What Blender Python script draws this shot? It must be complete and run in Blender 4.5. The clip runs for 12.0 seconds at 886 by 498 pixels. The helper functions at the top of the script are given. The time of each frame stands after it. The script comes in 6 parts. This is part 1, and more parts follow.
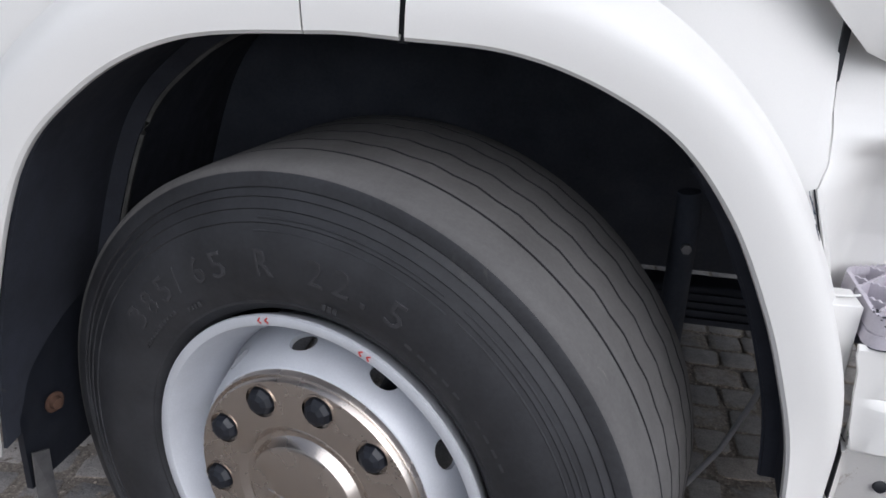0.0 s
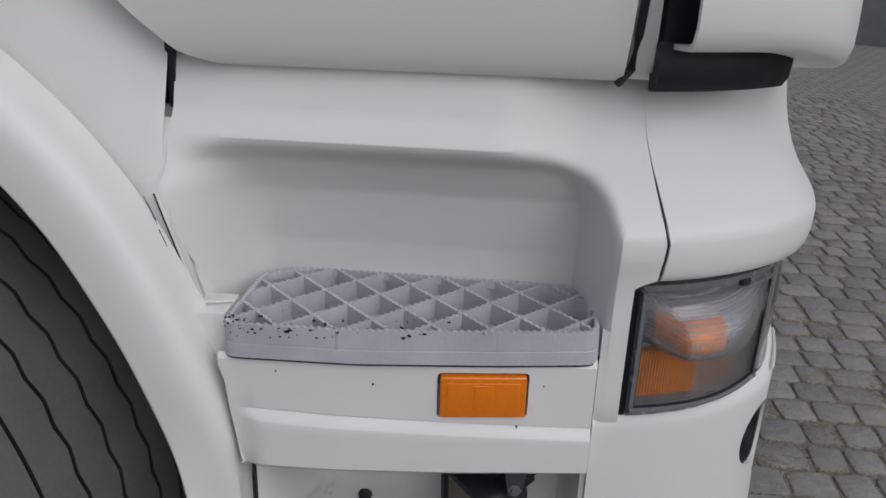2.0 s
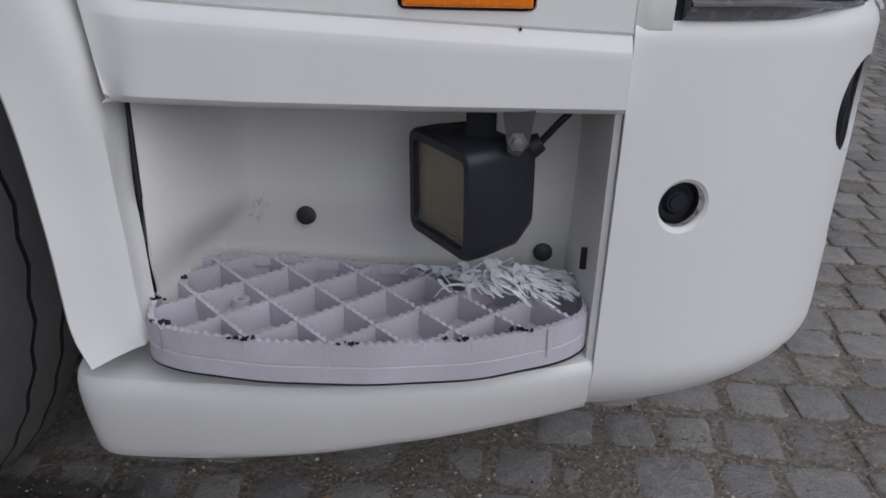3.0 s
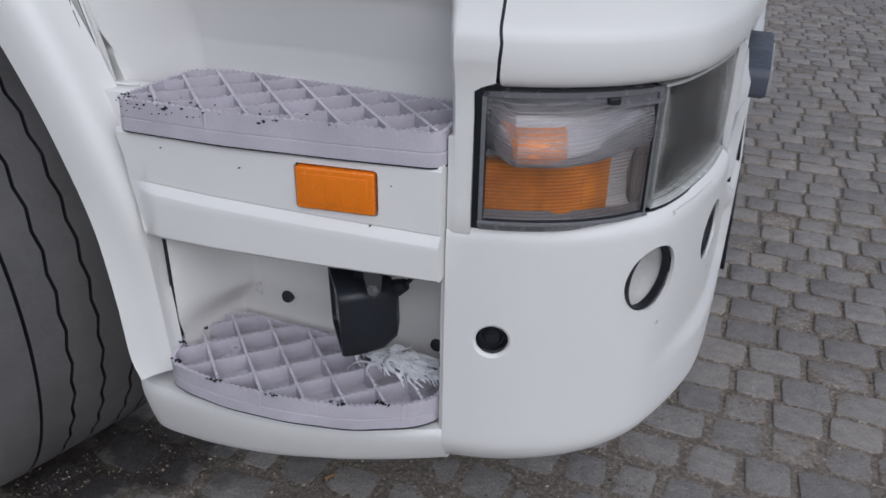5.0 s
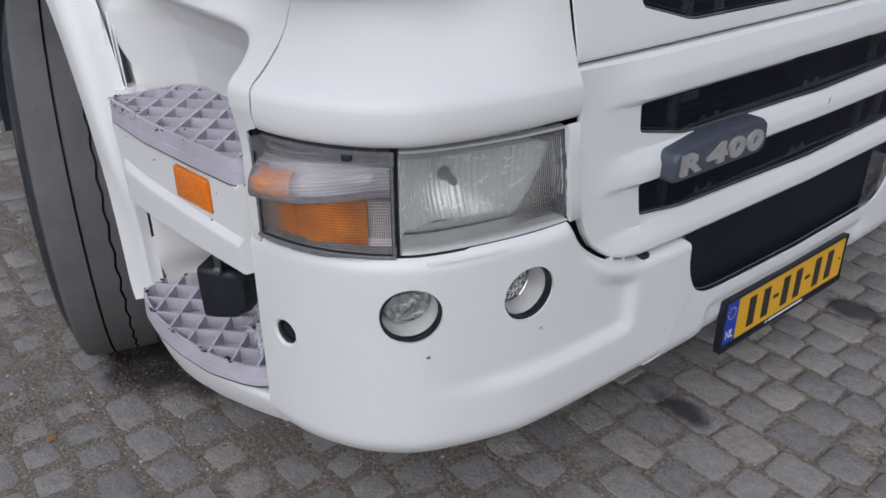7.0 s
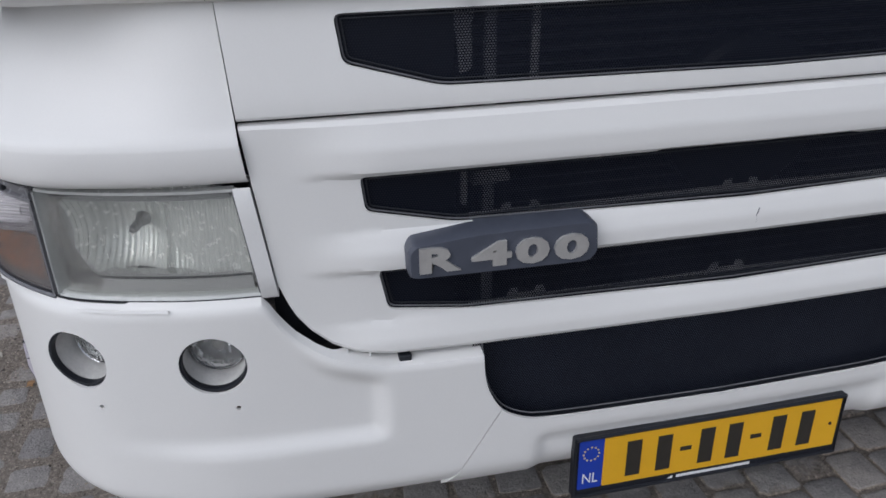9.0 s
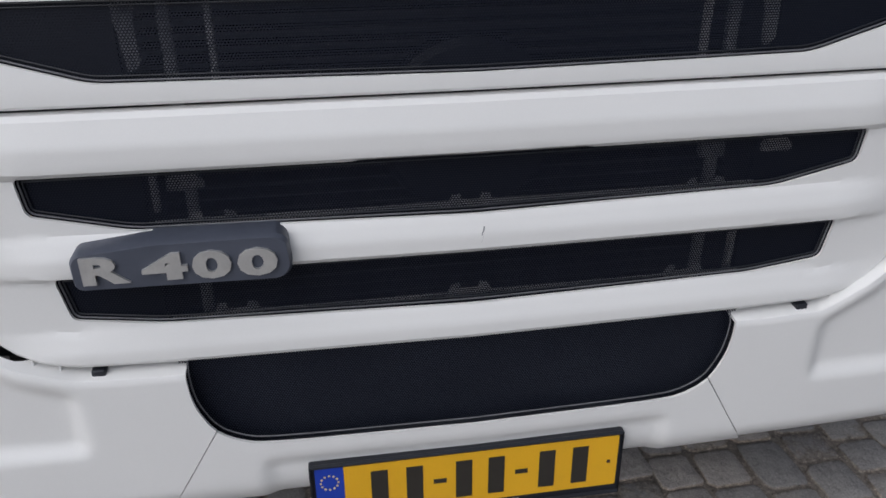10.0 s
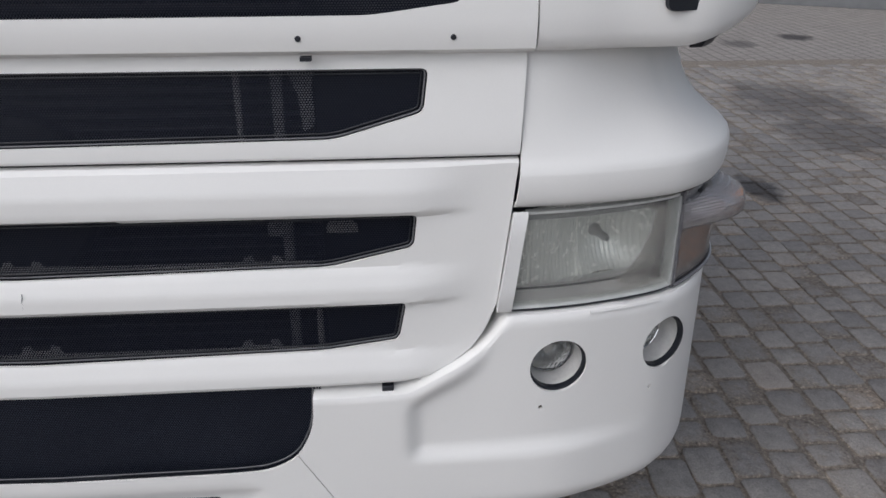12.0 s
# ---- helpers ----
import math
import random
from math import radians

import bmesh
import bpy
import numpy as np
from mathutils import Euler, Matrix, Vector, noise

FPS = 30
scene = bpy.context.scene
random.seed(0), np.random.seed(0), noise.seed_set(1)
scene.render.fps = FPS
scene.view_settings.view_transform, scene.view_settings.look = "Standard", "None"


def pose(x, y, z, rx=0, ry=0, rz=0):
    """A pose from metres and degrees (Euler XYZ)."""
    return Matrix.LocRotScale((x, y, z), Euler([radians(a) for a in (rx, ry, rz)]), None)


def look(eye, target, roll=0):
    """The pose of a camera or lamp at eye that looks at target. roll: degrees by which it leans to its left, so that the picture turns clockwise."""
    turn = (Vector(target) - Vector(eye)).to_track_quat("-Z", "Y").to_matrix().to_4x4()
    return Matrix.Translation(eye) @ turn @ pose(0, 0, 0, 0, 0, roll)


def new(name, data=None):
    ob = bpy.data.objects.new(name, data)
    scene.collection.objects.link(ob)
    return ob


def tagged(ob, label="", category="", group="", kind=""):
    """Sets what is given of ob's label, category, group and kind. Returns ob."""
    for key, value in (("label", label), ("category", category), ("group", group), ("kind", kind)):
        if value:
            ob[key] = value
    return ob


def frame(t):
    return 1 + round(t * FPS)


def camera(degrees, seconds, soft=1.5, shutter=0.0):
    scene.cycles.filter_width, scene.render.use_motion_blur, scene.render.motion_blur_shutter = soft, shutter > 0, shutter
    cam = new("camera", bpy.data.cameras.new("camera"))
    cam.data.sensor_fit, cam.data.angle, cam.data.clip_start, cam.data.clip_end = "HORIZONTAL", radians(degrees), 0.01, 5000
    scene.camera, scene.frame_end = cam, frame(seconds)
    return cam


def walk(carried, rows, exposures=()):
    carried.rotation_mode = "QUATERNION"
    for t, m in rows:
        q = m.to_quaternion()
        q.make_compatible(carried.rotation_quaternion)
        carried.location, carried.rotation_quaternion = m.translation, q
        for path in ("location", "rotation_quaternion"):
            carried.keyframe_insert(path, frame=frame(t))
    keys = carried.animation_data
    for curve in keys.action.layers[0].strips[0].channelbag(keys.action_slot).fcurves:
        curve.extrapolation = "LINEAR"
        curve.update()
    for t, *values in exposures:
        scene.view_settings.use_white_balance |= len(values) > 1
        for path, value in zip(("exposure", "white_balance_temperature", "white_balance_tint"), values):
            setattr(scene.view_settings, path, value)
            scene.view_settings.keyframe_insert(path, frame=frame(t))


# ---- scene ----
cam = camera(58.0, 12.0, soft=1.6)
PATH = [
    (0, -1.201, -0.952, 1.350, 66.61, -2.90, 9.08),
    (0.5, -0.951, -1.033, 1.428, 65.87, -2.52, 8.52),
    (1, -0.784, -1.016, 1.458, 66.20, -2.53, 7.54),
    (1.5, -0.612, -0.896, 1.437, 67.03, -2.30, 5.15),
    (2, -0.453, -0.826, 1.357, 67.90, -1.73, 5.19),
    (2.5, -0.382, -0.775, 1.147, 68.31, -1.50, 4.47),
    (3, -0.439, -0.645, 0.879, 65.32, -1.64, 4.08),
    (3.2, -0.457, -0.613, 0.823, 64.57, -1.52, 4.10),
    (4.8, -0.087, -0.819, 1.198, 62.19, -1.27, 16.50),
    (5, 0.003, -0.810, 1.234, 62.15, -0.98, 21.27),
    (5.5, 0.236, -0.787, 1.306, 61.68, 0.04, 32.66),
    (6, 0.501, -0.780, 1.345, 61.65, 0.51, 41.41),
    (6.5, 0.668, -0.651, 1.357, 61.79, 1.01, 47.03),
    (6.7, 0.715, -0.561, 1.371, 61.82, 0.49, 48.08),
    (8.3, 1.052, 0.148, 1.382, 62.14, 0.63, 71.22),
    (8.5, 1.045, 0.272, 1.391, 62.12, 0.77, 72.74),
    (9, 1.030, 0.524, 1.385, 62.50, 0.64, 77.11),
    (9.5, 1.048, 0.808, 1.379, 62.24, 0.30, 78.70),
    (10, 1.039, 1.032, 1.359, 62.58, 0.10, 80.54),
    (10.5, 0.999, 1.315, 1.363, 62.37, -0.21, 82.72),
    (11, 0.990, 1.589, 1.370, 62.75, -0.13, 84.39),
    (11.5, 1.021, 1.783, 1.357, 62.83, -0.18, 85.51),
    (12, 1.139, 1.828, 1.412, 66.03, -0.13, 86.28),
]
# the clip's camera starts bright on the dark wheel arch and settles
EXPOSURE = [(0, 0.14, 6060), (0.5, -0.12, 6170), (1, -0.40, 6200), (1.5, -0.60, 6180), (2.5, -0.66, 6060), (3, -0.58, 5960), (5, -0.42, 5880), (6, -0.42, 5880), (6.5, -0.34, 5920), (8.5, -0.24, 5910), (9, -0.28, 5940), (10.5, -0.14, 6150), (11.5, -0.08, 6200), (12, -0.02, 6200)]
walk(cam, [(r[0], pose(*r[1:])) for r in PATH], [(t, e, k, 12) for t, e, k in EXPOSURE])

# ---- world and light: an overcast day ----
world = bpy.data.worlds.new("overcast")
scene.world = world
world.use_nodes = True
wn = world.node_tree
sky = wn.nodes.new("ShaderNodeTexSky")
sky.sky_type, sky.sun_disc = "NISHITA", False
sky.sun_elevation, sky.sun_rotation = radians(43), radians(140)
sky.air_density, sky.dust_density, sky.ozone_density = 1.0, 3.0, 1.0
wash = wn.nodes.new("ShaderNodeHueSaturation")
wash.inputs["Saturation"].default_value = 0.36
wn.links.new(sky.outputs[0], wash.inputs["Color"])
wn.links.new(wash.outputs[0], wn.nodes["Background"].inputs["Color"])
wn.nodes["Background"].inputs["Strength"].default_value = 0.118
sun = new("sun", bpy.data.lights.new("sun", "SUN"))
sun.data.energy, sun.data.angle = 1.3, radians(75)
sun.data.color = (1.0, 0.99, 0.98)
sun.matrix_world = look((0.64, -0.77, 0.92), (0, 0, 0))

# ---- helpers of this scene ----
MID = 1.25                      # the truck's middle plane


def ss(a, b, x):
    t = min(max((x - a) / (b - a), 0.0), 1.0)
    return t * t * (3 - 2 * t)


def table(rows, x):
    """Straight-line lookup in rows of (x, value)."""
    if x <= rows[0][0]:
        return rows[0][1]
    for (a, u), (b, v) in zip(rows, rows[1:]):
        if x <= b:
            return u + (v - u) * (x - a) / (b - a)
    return rows[-1][1]


def part(name, bm, material, parent=None, label="", angle=35, fix=True):
    me = bpy.data.meshes.new(name)
    if fix:
        bmesh.ops.recalc_face_normals(bm, faces=bm.faces)
    bm.to_mesh(me)
    bm.free()
    me.materials.append(material)
    me.polygons.foreach_set("use_smooth", [True] * len(me.polygons))
    me.set_sharp_from_angle(angle=radians(angle))
    ob = new(name, me)
    ob.parent = parent
    return tagged(ob, label)


def spline(pts, n):
    """n + 1 points evenly along a Catmull-Rom curve through pts."""
    p = [Vector(q) for q in pts]
    p = [2 * p[0] - p[1]] + p + [2 * p[-1] - p[-2]]
    fine = []
    for i in range(1, len(p) - 2):
        for k in range(24):
            t = k / 24
            a, b, c, d = p[i - 1:i + 3]
            fine.append(0.5 * (2 * b + (c - a) * t + (2 * a - 5 * b + 4 * c - d) * t * t + (3 * b - a - 3 * c + d) * t ** 3))
    fine.append(p[-2])
    run = [0.0]
    for a, b in zip(fine, fine[1:]):
        run.append(run[-1] + (b - a).length)
    out = []
    j = 0
    for k in range(n + 1):
        s = run[-1] * k / n
        while j < len(run) - 2 and run[j + 1] < s:
            j += 1
        f = (s - run[j]) / max(run[j + 1] - run[j], 1e-9)
        out.append(fine[j].lerp(fine[j + 1], min(max(f, 0), 1)))
    return out


def box(bm, x0, x1, y0, y1, z0, z1, m=None, bevel=0.0):
    v = [bm.verts.new((x, y, z)) for x in (x0, x1) for y in (y0, y1) for z in (z0, z1)]
    fs = [bm.faces.new([v[i] for i in f]) for f in ((0, 1, 3, 2), (4, 6, 7, 5), (0, 4, 5, 1), (2, 3, 7, 6), (0, 2, 6, 4), (1, 5, 7, 3))]
    if bevel:
        es = list({e for f in fs for e in f.edges})
        r = bmesh.ops.bevel(bm, geom=es, offset=bevel, segments=3, profile=0.6, affect="EDGES")
        v = list({w for f in r["faces"] for w in f.verts} | {w for w in v if w.is_valid})
    if m is not None:
        bmesh.ops.transform(bm, matrix=m, verts=v)
    return v


def tube(bm, pts, radius, sides=10, cap=True):
    """A round tube along pts; radius is a number or one for each point."""
    pts = [Vector(p) for p in pts]
    rings = []
    for i, p in enumerate(pts):
        t = (pts[min(i + 1, len(pts) - 1)] - pts[max(i - 1, 0)]).normalized()
        u = t.cross(Vector((0, 0, 1)) if abs(t.z) < 0.9 else Vector((1, 0, 0))).normalized()
        w = t.cross(u)
        r = radius[i] if isinstance(radius, (list, tuple)) else radius
        rings.append([bm.verts.new(p + (u * math.cos(a) + w * math.sin(a)) * r) for a in [2 * math.pi * k / sides for k in range(sides)]])
    for a, b in zip(rings, rings[1:]):
        for k in range(sides):
            bm.faces.new((a[k], a[(k + 1) % sides], b[(k + 1) % sides], b[k]))
    if cap:
        bm.faces.new(rings[0][::-1])
        bm.faces.new(rings[-1])
    return rings


def lathe(bm, prof, m, n=64, close=False):
    """Turns a profile of (radius, height) about the z axis of m."""
    rings = []
    for r, h in prof:
        if r < 1e-6:
            rings.append([bm.verts.new(m @ Vector((0, 0, h)))] * n)
        else:
            rings.append([bm.verts.new(m @ Vector((r * math.cos(2 * math.pi * k / n), r * math.sin(2 * math.pi * k / n), h))) for k in range(n)])
    pairs = list(zip(rings, rings[1:])) + ([(rings[-1], rings[0])] if close else [])
    for a, b in pairs:
        for k in range(n):
            q = []
            for v in (a[k], a[(k + 1) % n], b[(k + 1) % n], b[k]):
                if v not in q:
                    q.append(v)
            if len(q) > 2:
                bm.faces.new(q)
    return rings


def prism(bm, poly, h0, h1, m=None):
    """A solid with the outline poly (x, y) from height h0 to h1."""
    m = m or Matrix()
    a = [bm.verts.new(m @ Vector((x, y, h0))) for x, y in poly]
    b = [bm.verts.new(m @ Vector((x, y, h1))) for x, y in poly]
    bm.faces.new(a[::-1])
    bm.faces.new(b)
    for k in range(len(a)):
        bm.faces.new((a[k], a[(k + 1) % len(a)], b[(k + 1) % len(a)], b[k]))
    return a + b


def rounded(pts, r, n=5):
    """The polygon pts with its corners rounded by r (a number or one for each corner)."""
    out = []
    for i, p in enumerate(pts):
        p, a, b = Vector(p), Vector(pts[i - 1]), Vector(pts[(i + 1) % len(pts)])
        q = r[i] if isinstance(r, (list, tuple)) else r
        q = min(q, (a - p).length * 0.48, (b - p).length * 0.48)
        s, e = p + (a - p).normalized() * q, p + (b - p).normalized() * q
        for k in range(n + 1):
            t = k / n
            out.append(tuple(s * (1 - t) ** 2 + p * 2 * t * (1 - t) + e * t * t))
    return out


def skin(bm, rows, thick=0.0, inward=None):
    """A sheet through rows of points; with thickness it grows a back, away from the side to which inward does not point, and rims."""
    n = len(rows[0])
    g = [[bm.verts.new(p) for p in r] for r in rows]
    for i in range(len(g) - 1):
        for j in range(n - 1):
            bm.faces.new((g[i][j], g[i][j + 1], g[i + 1][j + 1], g[i + 1][j]))
    if thick:
        bm.normal_update()
        mid = g[len(g) // 2][n // 2]
        sign = -1.0
        if inward is not None and mid.normal.dot(Vector(inward)) > 0:
            sign = 1.0
        back = [[bm.verts.new(v.co + v.normal * thick * sign) for v in r] for r in g]
        for i in range(len(g) - 1):
            for j in range(n - 1):
                bm.faces.new((back[i][j], back[i + 1][j], back[i + 1][j + 1], back[i][j + 1]))
        ring = [(i, 0) for i in range(len(g))] + [(len(g) - 1, j) for j in range(1, n)] + [(i, n - 1) for i in range(len(g) - 2, -1, -1)] + [(0, j) for j in range(n - 2, 0, -1)]
        for a, b in zip(ring, ring[1:] + ring[:1]):
            bm.faces.new((g[a[0]][a[1]], back[a[0]][a[1]], back[b[0]][b[1]], g[b[0]][b[1]]))
    return g


def cut(ob, *cutters):
    """Takes the solids (bmeshes) out of ob's mesh."""
    for bm in cutters:
        me = bpy.data.meshes.new("cutter")
        bmesh.ops.recalc_face_normals(bm, faces=bm.faces)
        bm.to_mesh(me)
        bm.free()
        tool = new("cutter", me)
        mod = ob.modifiers.new("cut", "BOOLEAN")
        mod.operation, mod.solver, mod.object = "DIFFERENCE", "EXACT", tool
        bpy.context.view_layer.update()
        done = bpy.data.meshes.new_from_object(ob.evaluated_get(bpy.context.evaluated_depsgraph_get()))
        ob.modifiers.clear()
        old = ob.data
        ob.data = done
        done.name = old.name
        bpy.data.meshes.remove(old)
        bpy.data.objects.remove(tool)
        bpy.data.meshes.remove(me)
    ob.data.polygons.foreach_set("use_smooth", [True] * len(ob.data.polygons))
    ob.data.set_sharp_from_angle(angle=radians(30))
    return ob


def flip(bm):
    for v in bm.verts:
        v.co.y = 2 * MID - v.co.y
    return bm


def letters(bm, text, size, m, depth, width=None, bold=0.0, seg=3):
    """Raised built-in lettering, its lower left corner at m's origin, in m's x-y plane, rising along z."""
    cu = bpy.data.curves.new("text", "FONT")
    cu.body, cu.size, cu.extrude, cu.offset, cu.resolution_u = text, size, depth / 2, bold, seg
    ob = new("text", cu)
    bpy.context.view_layer.update()
    me = bpy.data.meshes.new_from_object(ob.evaluated_get(bpy.context.evaluated_depsgraph_get()))
    xs = [v.co.x for v in me.vertices]
    ys = [v.co.y for v in me.vertices]
    sx = width / (max(xs) - min(xs)) if width else 1.0
    sy = size / (max(ys) - min(ys)) if width else 1.0
    for v in me.vertices:
        v.co = m @ Vector(((v.co.x - min(xs)) * sx, (v.co.y - min(ys)) * sy, v.co.z + depth / 2))
    bm.from_mesh(me)
    bpy.data.objects.remove(ob)
    bpy.data.curves.remove(cu)
    bpy.data.meshes.remove(me)
    return bm


# the body's outline in plan, from the rear of the side round the corner to the middle, and on to the other side
BODY = [(-0.86, 0.030), (-0.75, 0.030), (-0.60, 0.036), (-0.45, 0.045), (-0.33, 0.056), (-0.255, 0.069), (-0.19, 0.093), (-0.135, 0.125), (-0.09, 0.165),
        (-0.052, 0.220), (-0.020, 0.320), (0.0, 0.43), (0.008, 0.60), (0.013, 0.85), (0.018, MID)]
HALF = [Vector((p[0], p[1])) for p in spline([(*q, 0) for q in BODY], 400)]
FULL = HALF + [Vector((p.x, 2 * MID - p.y)) for p in HALF[-2::-1]]


def at_y(y):
    """The outline's index at y, on the front."""
    if y > MID:
        return 800 - at_y(2 * MID - y)
    i = min(range(110, 401), key=lambda k: abs(HALF[k].y - y))
    j = min(max(i + (1 if HALF[i].y < y else -1), 0), 400)
    d = HALF[j].y - HALF[i].y
    return i + (j - i) * ((y - HALF[i].y) / d if abs(d) > 1e-9 else 0)


def at_x(x):
    """The outline's index at x, on the near side."""
    i = min(range(0, 250), key=lambda k: abs(HALF[k].x - x))
    j = min(max(i + (1 if HALF[i].x < x else -1), 0), 400)
    d = HALF[j].x - HALF[i].x
    return i + (j - i) * ((x - HALF[i].x) / d if abs(d) > 1e-9 else 0)


def surf(f, z, off=0.0):
    """The point of the outline at index f and height z, moved outwards by off."""
    i = min(max(int(f), 0), 799)
    p = FULL[i].lerp(FULL[i + 1], f - i)
    t = (FULL[min(i + 3, 800)] - FULL[max(i - 2, 0)]).normalized()
    return Vector((p.x + t.y * off, p.y - t.x * off, z))


def way(f):
    """Outwards at index f."""
    i = min(max(int(f), 0), 799)
    t = (FULL[min(i + 3, 800)] - FULL[max(i - 2, 0)]).normalized()
    return Vector((t.y, -t.x, 0))


def facing(p, out, up=(0, 0, 1)):
    """A pose at p whose z axis points along out and whose y axis points up."""
    z = Vector(out).normalized()
    x = Vector(up).cross(z).normalized()
    y = z.cross(x)
    return Matrix.Translation(p) @ Matrix((x, y, z)).transposed().to_4x4()


def wrap(a, b, n, zs, off, thick=0.005):
    """A panel on the outline: from index a(z) to b(z), through the heights zs (numbers, or functions of the index), off(index, z, row)."""
    bm = bmesh.new()
    rows = []
    for k, z in enumerate(zs):
        row = []
        for j in range(n + 1):
            zz = z if not callable(z) else 0.6
            f = 0
            for _ in range(3):
                f0, f1 = (a(zz) if callable(a) else a), (b(zz) if callable(b) else b)
                f = f0 + (f1 - f0) * j / n
                zz = z(f) if callable(z) else z
            row.append(surf(f, zz, off(f, zz, k) if callable(off) else off))
        rows.append(row)
    skin(bm, rows, thick, inward=-way((rows and (a(0.6) if callable(a) else a)) * 0.5 + 0.5 * (b(0.6) if callable(b) else b)))
    return bm


# ---- materials ----
def nodes(name):
    m = bpy.data.materials.new(name)
    m.use_nodes = True
    nt = m.node_tree
    return m, nt, nt.nodes["Principled BSDF"]


def add(nt, kind, **values):
    n = nt.nodes.new(kind)
    for k, v in values.items():
        if k in n.inputs:
            n.inputs[k].default_value = v
    return n


def grain(nt, scale, detail=4.0, rough=0.55, dist=0.0, stretch=None):
    """Noise in the object's own metres."""
    co = nt.nodes.new("ShaderNodeTexCoord")
    src = co.outputs["Object"]
    if stretch:
        mp = nt.nodes.new("ShaderNodeMapping")
        mp.inputs["Scale"].default_value = stretch
        nt.links.new(src, mp.inputs["Vector"])
        src = mp.outputs[0]
    n = add(nt, "ShaderNodeTexNoise", Scale=scale, Detail=detail, Roughness=rough, Distortion=dist)
    nt.links.new(src, n.inputs["Vector"])
    return n.outputs["Fac"]


def ramp(nt, fac, stops):
    r = nt.nodes.new("ShaderNodeValToRGB")
    el = r.color_ramp.elements
    while len(el) < len(stops):
        el.new(0.5)
    for e, (p, c) in zip(el, stops):
        e.position, e.color = p, ((*c, 1) if isinstance(c, tuple) else (c, c, c, 1))
    nt.links.new(fac, r.inputs["Fac"])
    return r.outputs["Color"]


def mix(nt, fac, a, b, how="MIX"):
    n = nt.nodes.new("ShaderNodeMix")
    n.data_type, n.blend_type = "RGBA", how
    for sock, v in ((n.inputs[0], fac), (n.inputs[6], a), (n.inputs[7], b)):
        if isinstance(v, bpy.types.NodeSocket):
            nt.links.new(v, sock)
        else:
            sock.default_value = v if not isinstance(v, tuple) else (*v, 1)
    return n.outputs[2]


def bump(nt, b, height, strength, distance):
    n = add(nt, "ShaderNodeBump", Strength=strength, Distance=distance)
    nt.links.new(height, n.inputs["Height"])
    if b.inputs["Normal"].is_linked:
        nt.links.new(b.inputs["Normal"].links[0].from_socket, n.inputs["Normal"])
    nt.links.new(n.outputs[0], b.inputs["Normal"])


def surface(name, color, rough=0.5, metal=0.0, var=0.25, scale=6.0, fine=180.0, relief=0.15, depth=0.001, dirt=None, coat=0.0):
    """A plain material with stains at two scales, uneven gloss and fine relief."""
    m, nt, b = nodes(name)
    big, small = grain(nt, scale, 5.0), grain(nt, fine, 3.0)
    dark = tuple(c * (1 - var) for c in color)
    lite = tuple(min(c * (1 + var * 0.6), 1) for c in color)
    col = mix(nt, ramp(nt, big, [(0.3, 0.0), (0.7, 1.0)]), dark, lite)
    col = mix(nt, 0.25, col, ramp(nt, small, [(0.35, dark), (0.65, lite)]))
    if dirt:
        spots = ramp(nt, grain(nt, dirt[1], 6.0, 0.7, 0.6), [(dirt[2], 0.0), (dirt[2] + 0.08, 1.0)])
        col = mix(nt, spots, col, dirt[0])
    nt.links.new(col, b.inputs["Base Color"])
    rr = ramp(nt, grain(nt, scale * 3, 5.0), [(0.3, max(rough - 0.08, 0.02)), (0.7, min(rough + 0.1, 1.0))])
    nt.links.new(rr, b.inputs["Roughness"])
    b.inputs["Metallic"].default_value = metal
    b.inputs["Coat Weight"].default_value = coat
    b.inputs["Coat Roughness"].default_value = 0.12
    bump(nt, b, small, relief, depth)
    return m


white = surface("white_paint", (0.79, 0.782, 0.76), 0.46, var=0.035, scale=2.2, fine=420, relief=0.05, depth=0.0006, dirt=((0.42, 0.40, 0.37), 26, 0.74), coat=0.06)
worn_white = surface("stained_white_paint", (0.78, 0.765, 0.735), 0.5, var=0.07, scale=6, fine=300, relief=0.08, depth=0.0006, dirt=((0.40, 0.34, 0.27), 14, 0.66))
trim = surface("white_plastic", (0.76, 0.755, 0.74), 0.45, var=0.05, scale=4, fine=300, relief=0.08, depth=0.0006)
black = surface("black_plastic", (0.011, 0.013, 0.019), 0.48, var=0.3, scale=12, fine=500, relief=0.2, depth=0.0006)
liner_black = surface("arch_liner_plastic", (0.026, 0.030, 0.043), 0.75, var=0.35, scale=9, fine=160, relief=0.3, depth=0.001, dirt=((0.06, 0.058, 0.056), 12, 0.68))
dark = surface("dark_underbody", (0.075, 0.085, 0.110), 0.8, var=0.4, scale=7, fine=120, relief=0.4, depth=0.002)
tread_grey = surface("grey_step_plastic", (0.52, 0.49, 0.54), 0.6, var=0.16, scale=14, fine=350, relief=0.3, depth=0.0008, dirt=((0.10, 0.095, 0.09), 30, 0.68))
grime = surface("step_floor_grime", (0.46, 0.44, 0.47), 0.85, var=0.3, scale=25, fine=300, relief=0.4, depth=0.001, dirt=((0.08, 0.075, 0.07), 22, 0.66))
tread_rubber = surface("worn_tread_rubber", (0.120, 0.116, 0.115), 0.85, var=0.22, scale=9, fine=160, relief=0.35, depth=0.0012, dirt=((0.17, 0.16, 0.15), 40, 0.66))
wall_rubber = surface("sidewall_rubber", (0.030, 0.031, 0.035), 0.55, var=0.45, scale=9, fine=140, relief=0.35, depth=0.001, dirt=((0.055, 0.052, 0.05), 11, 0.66))
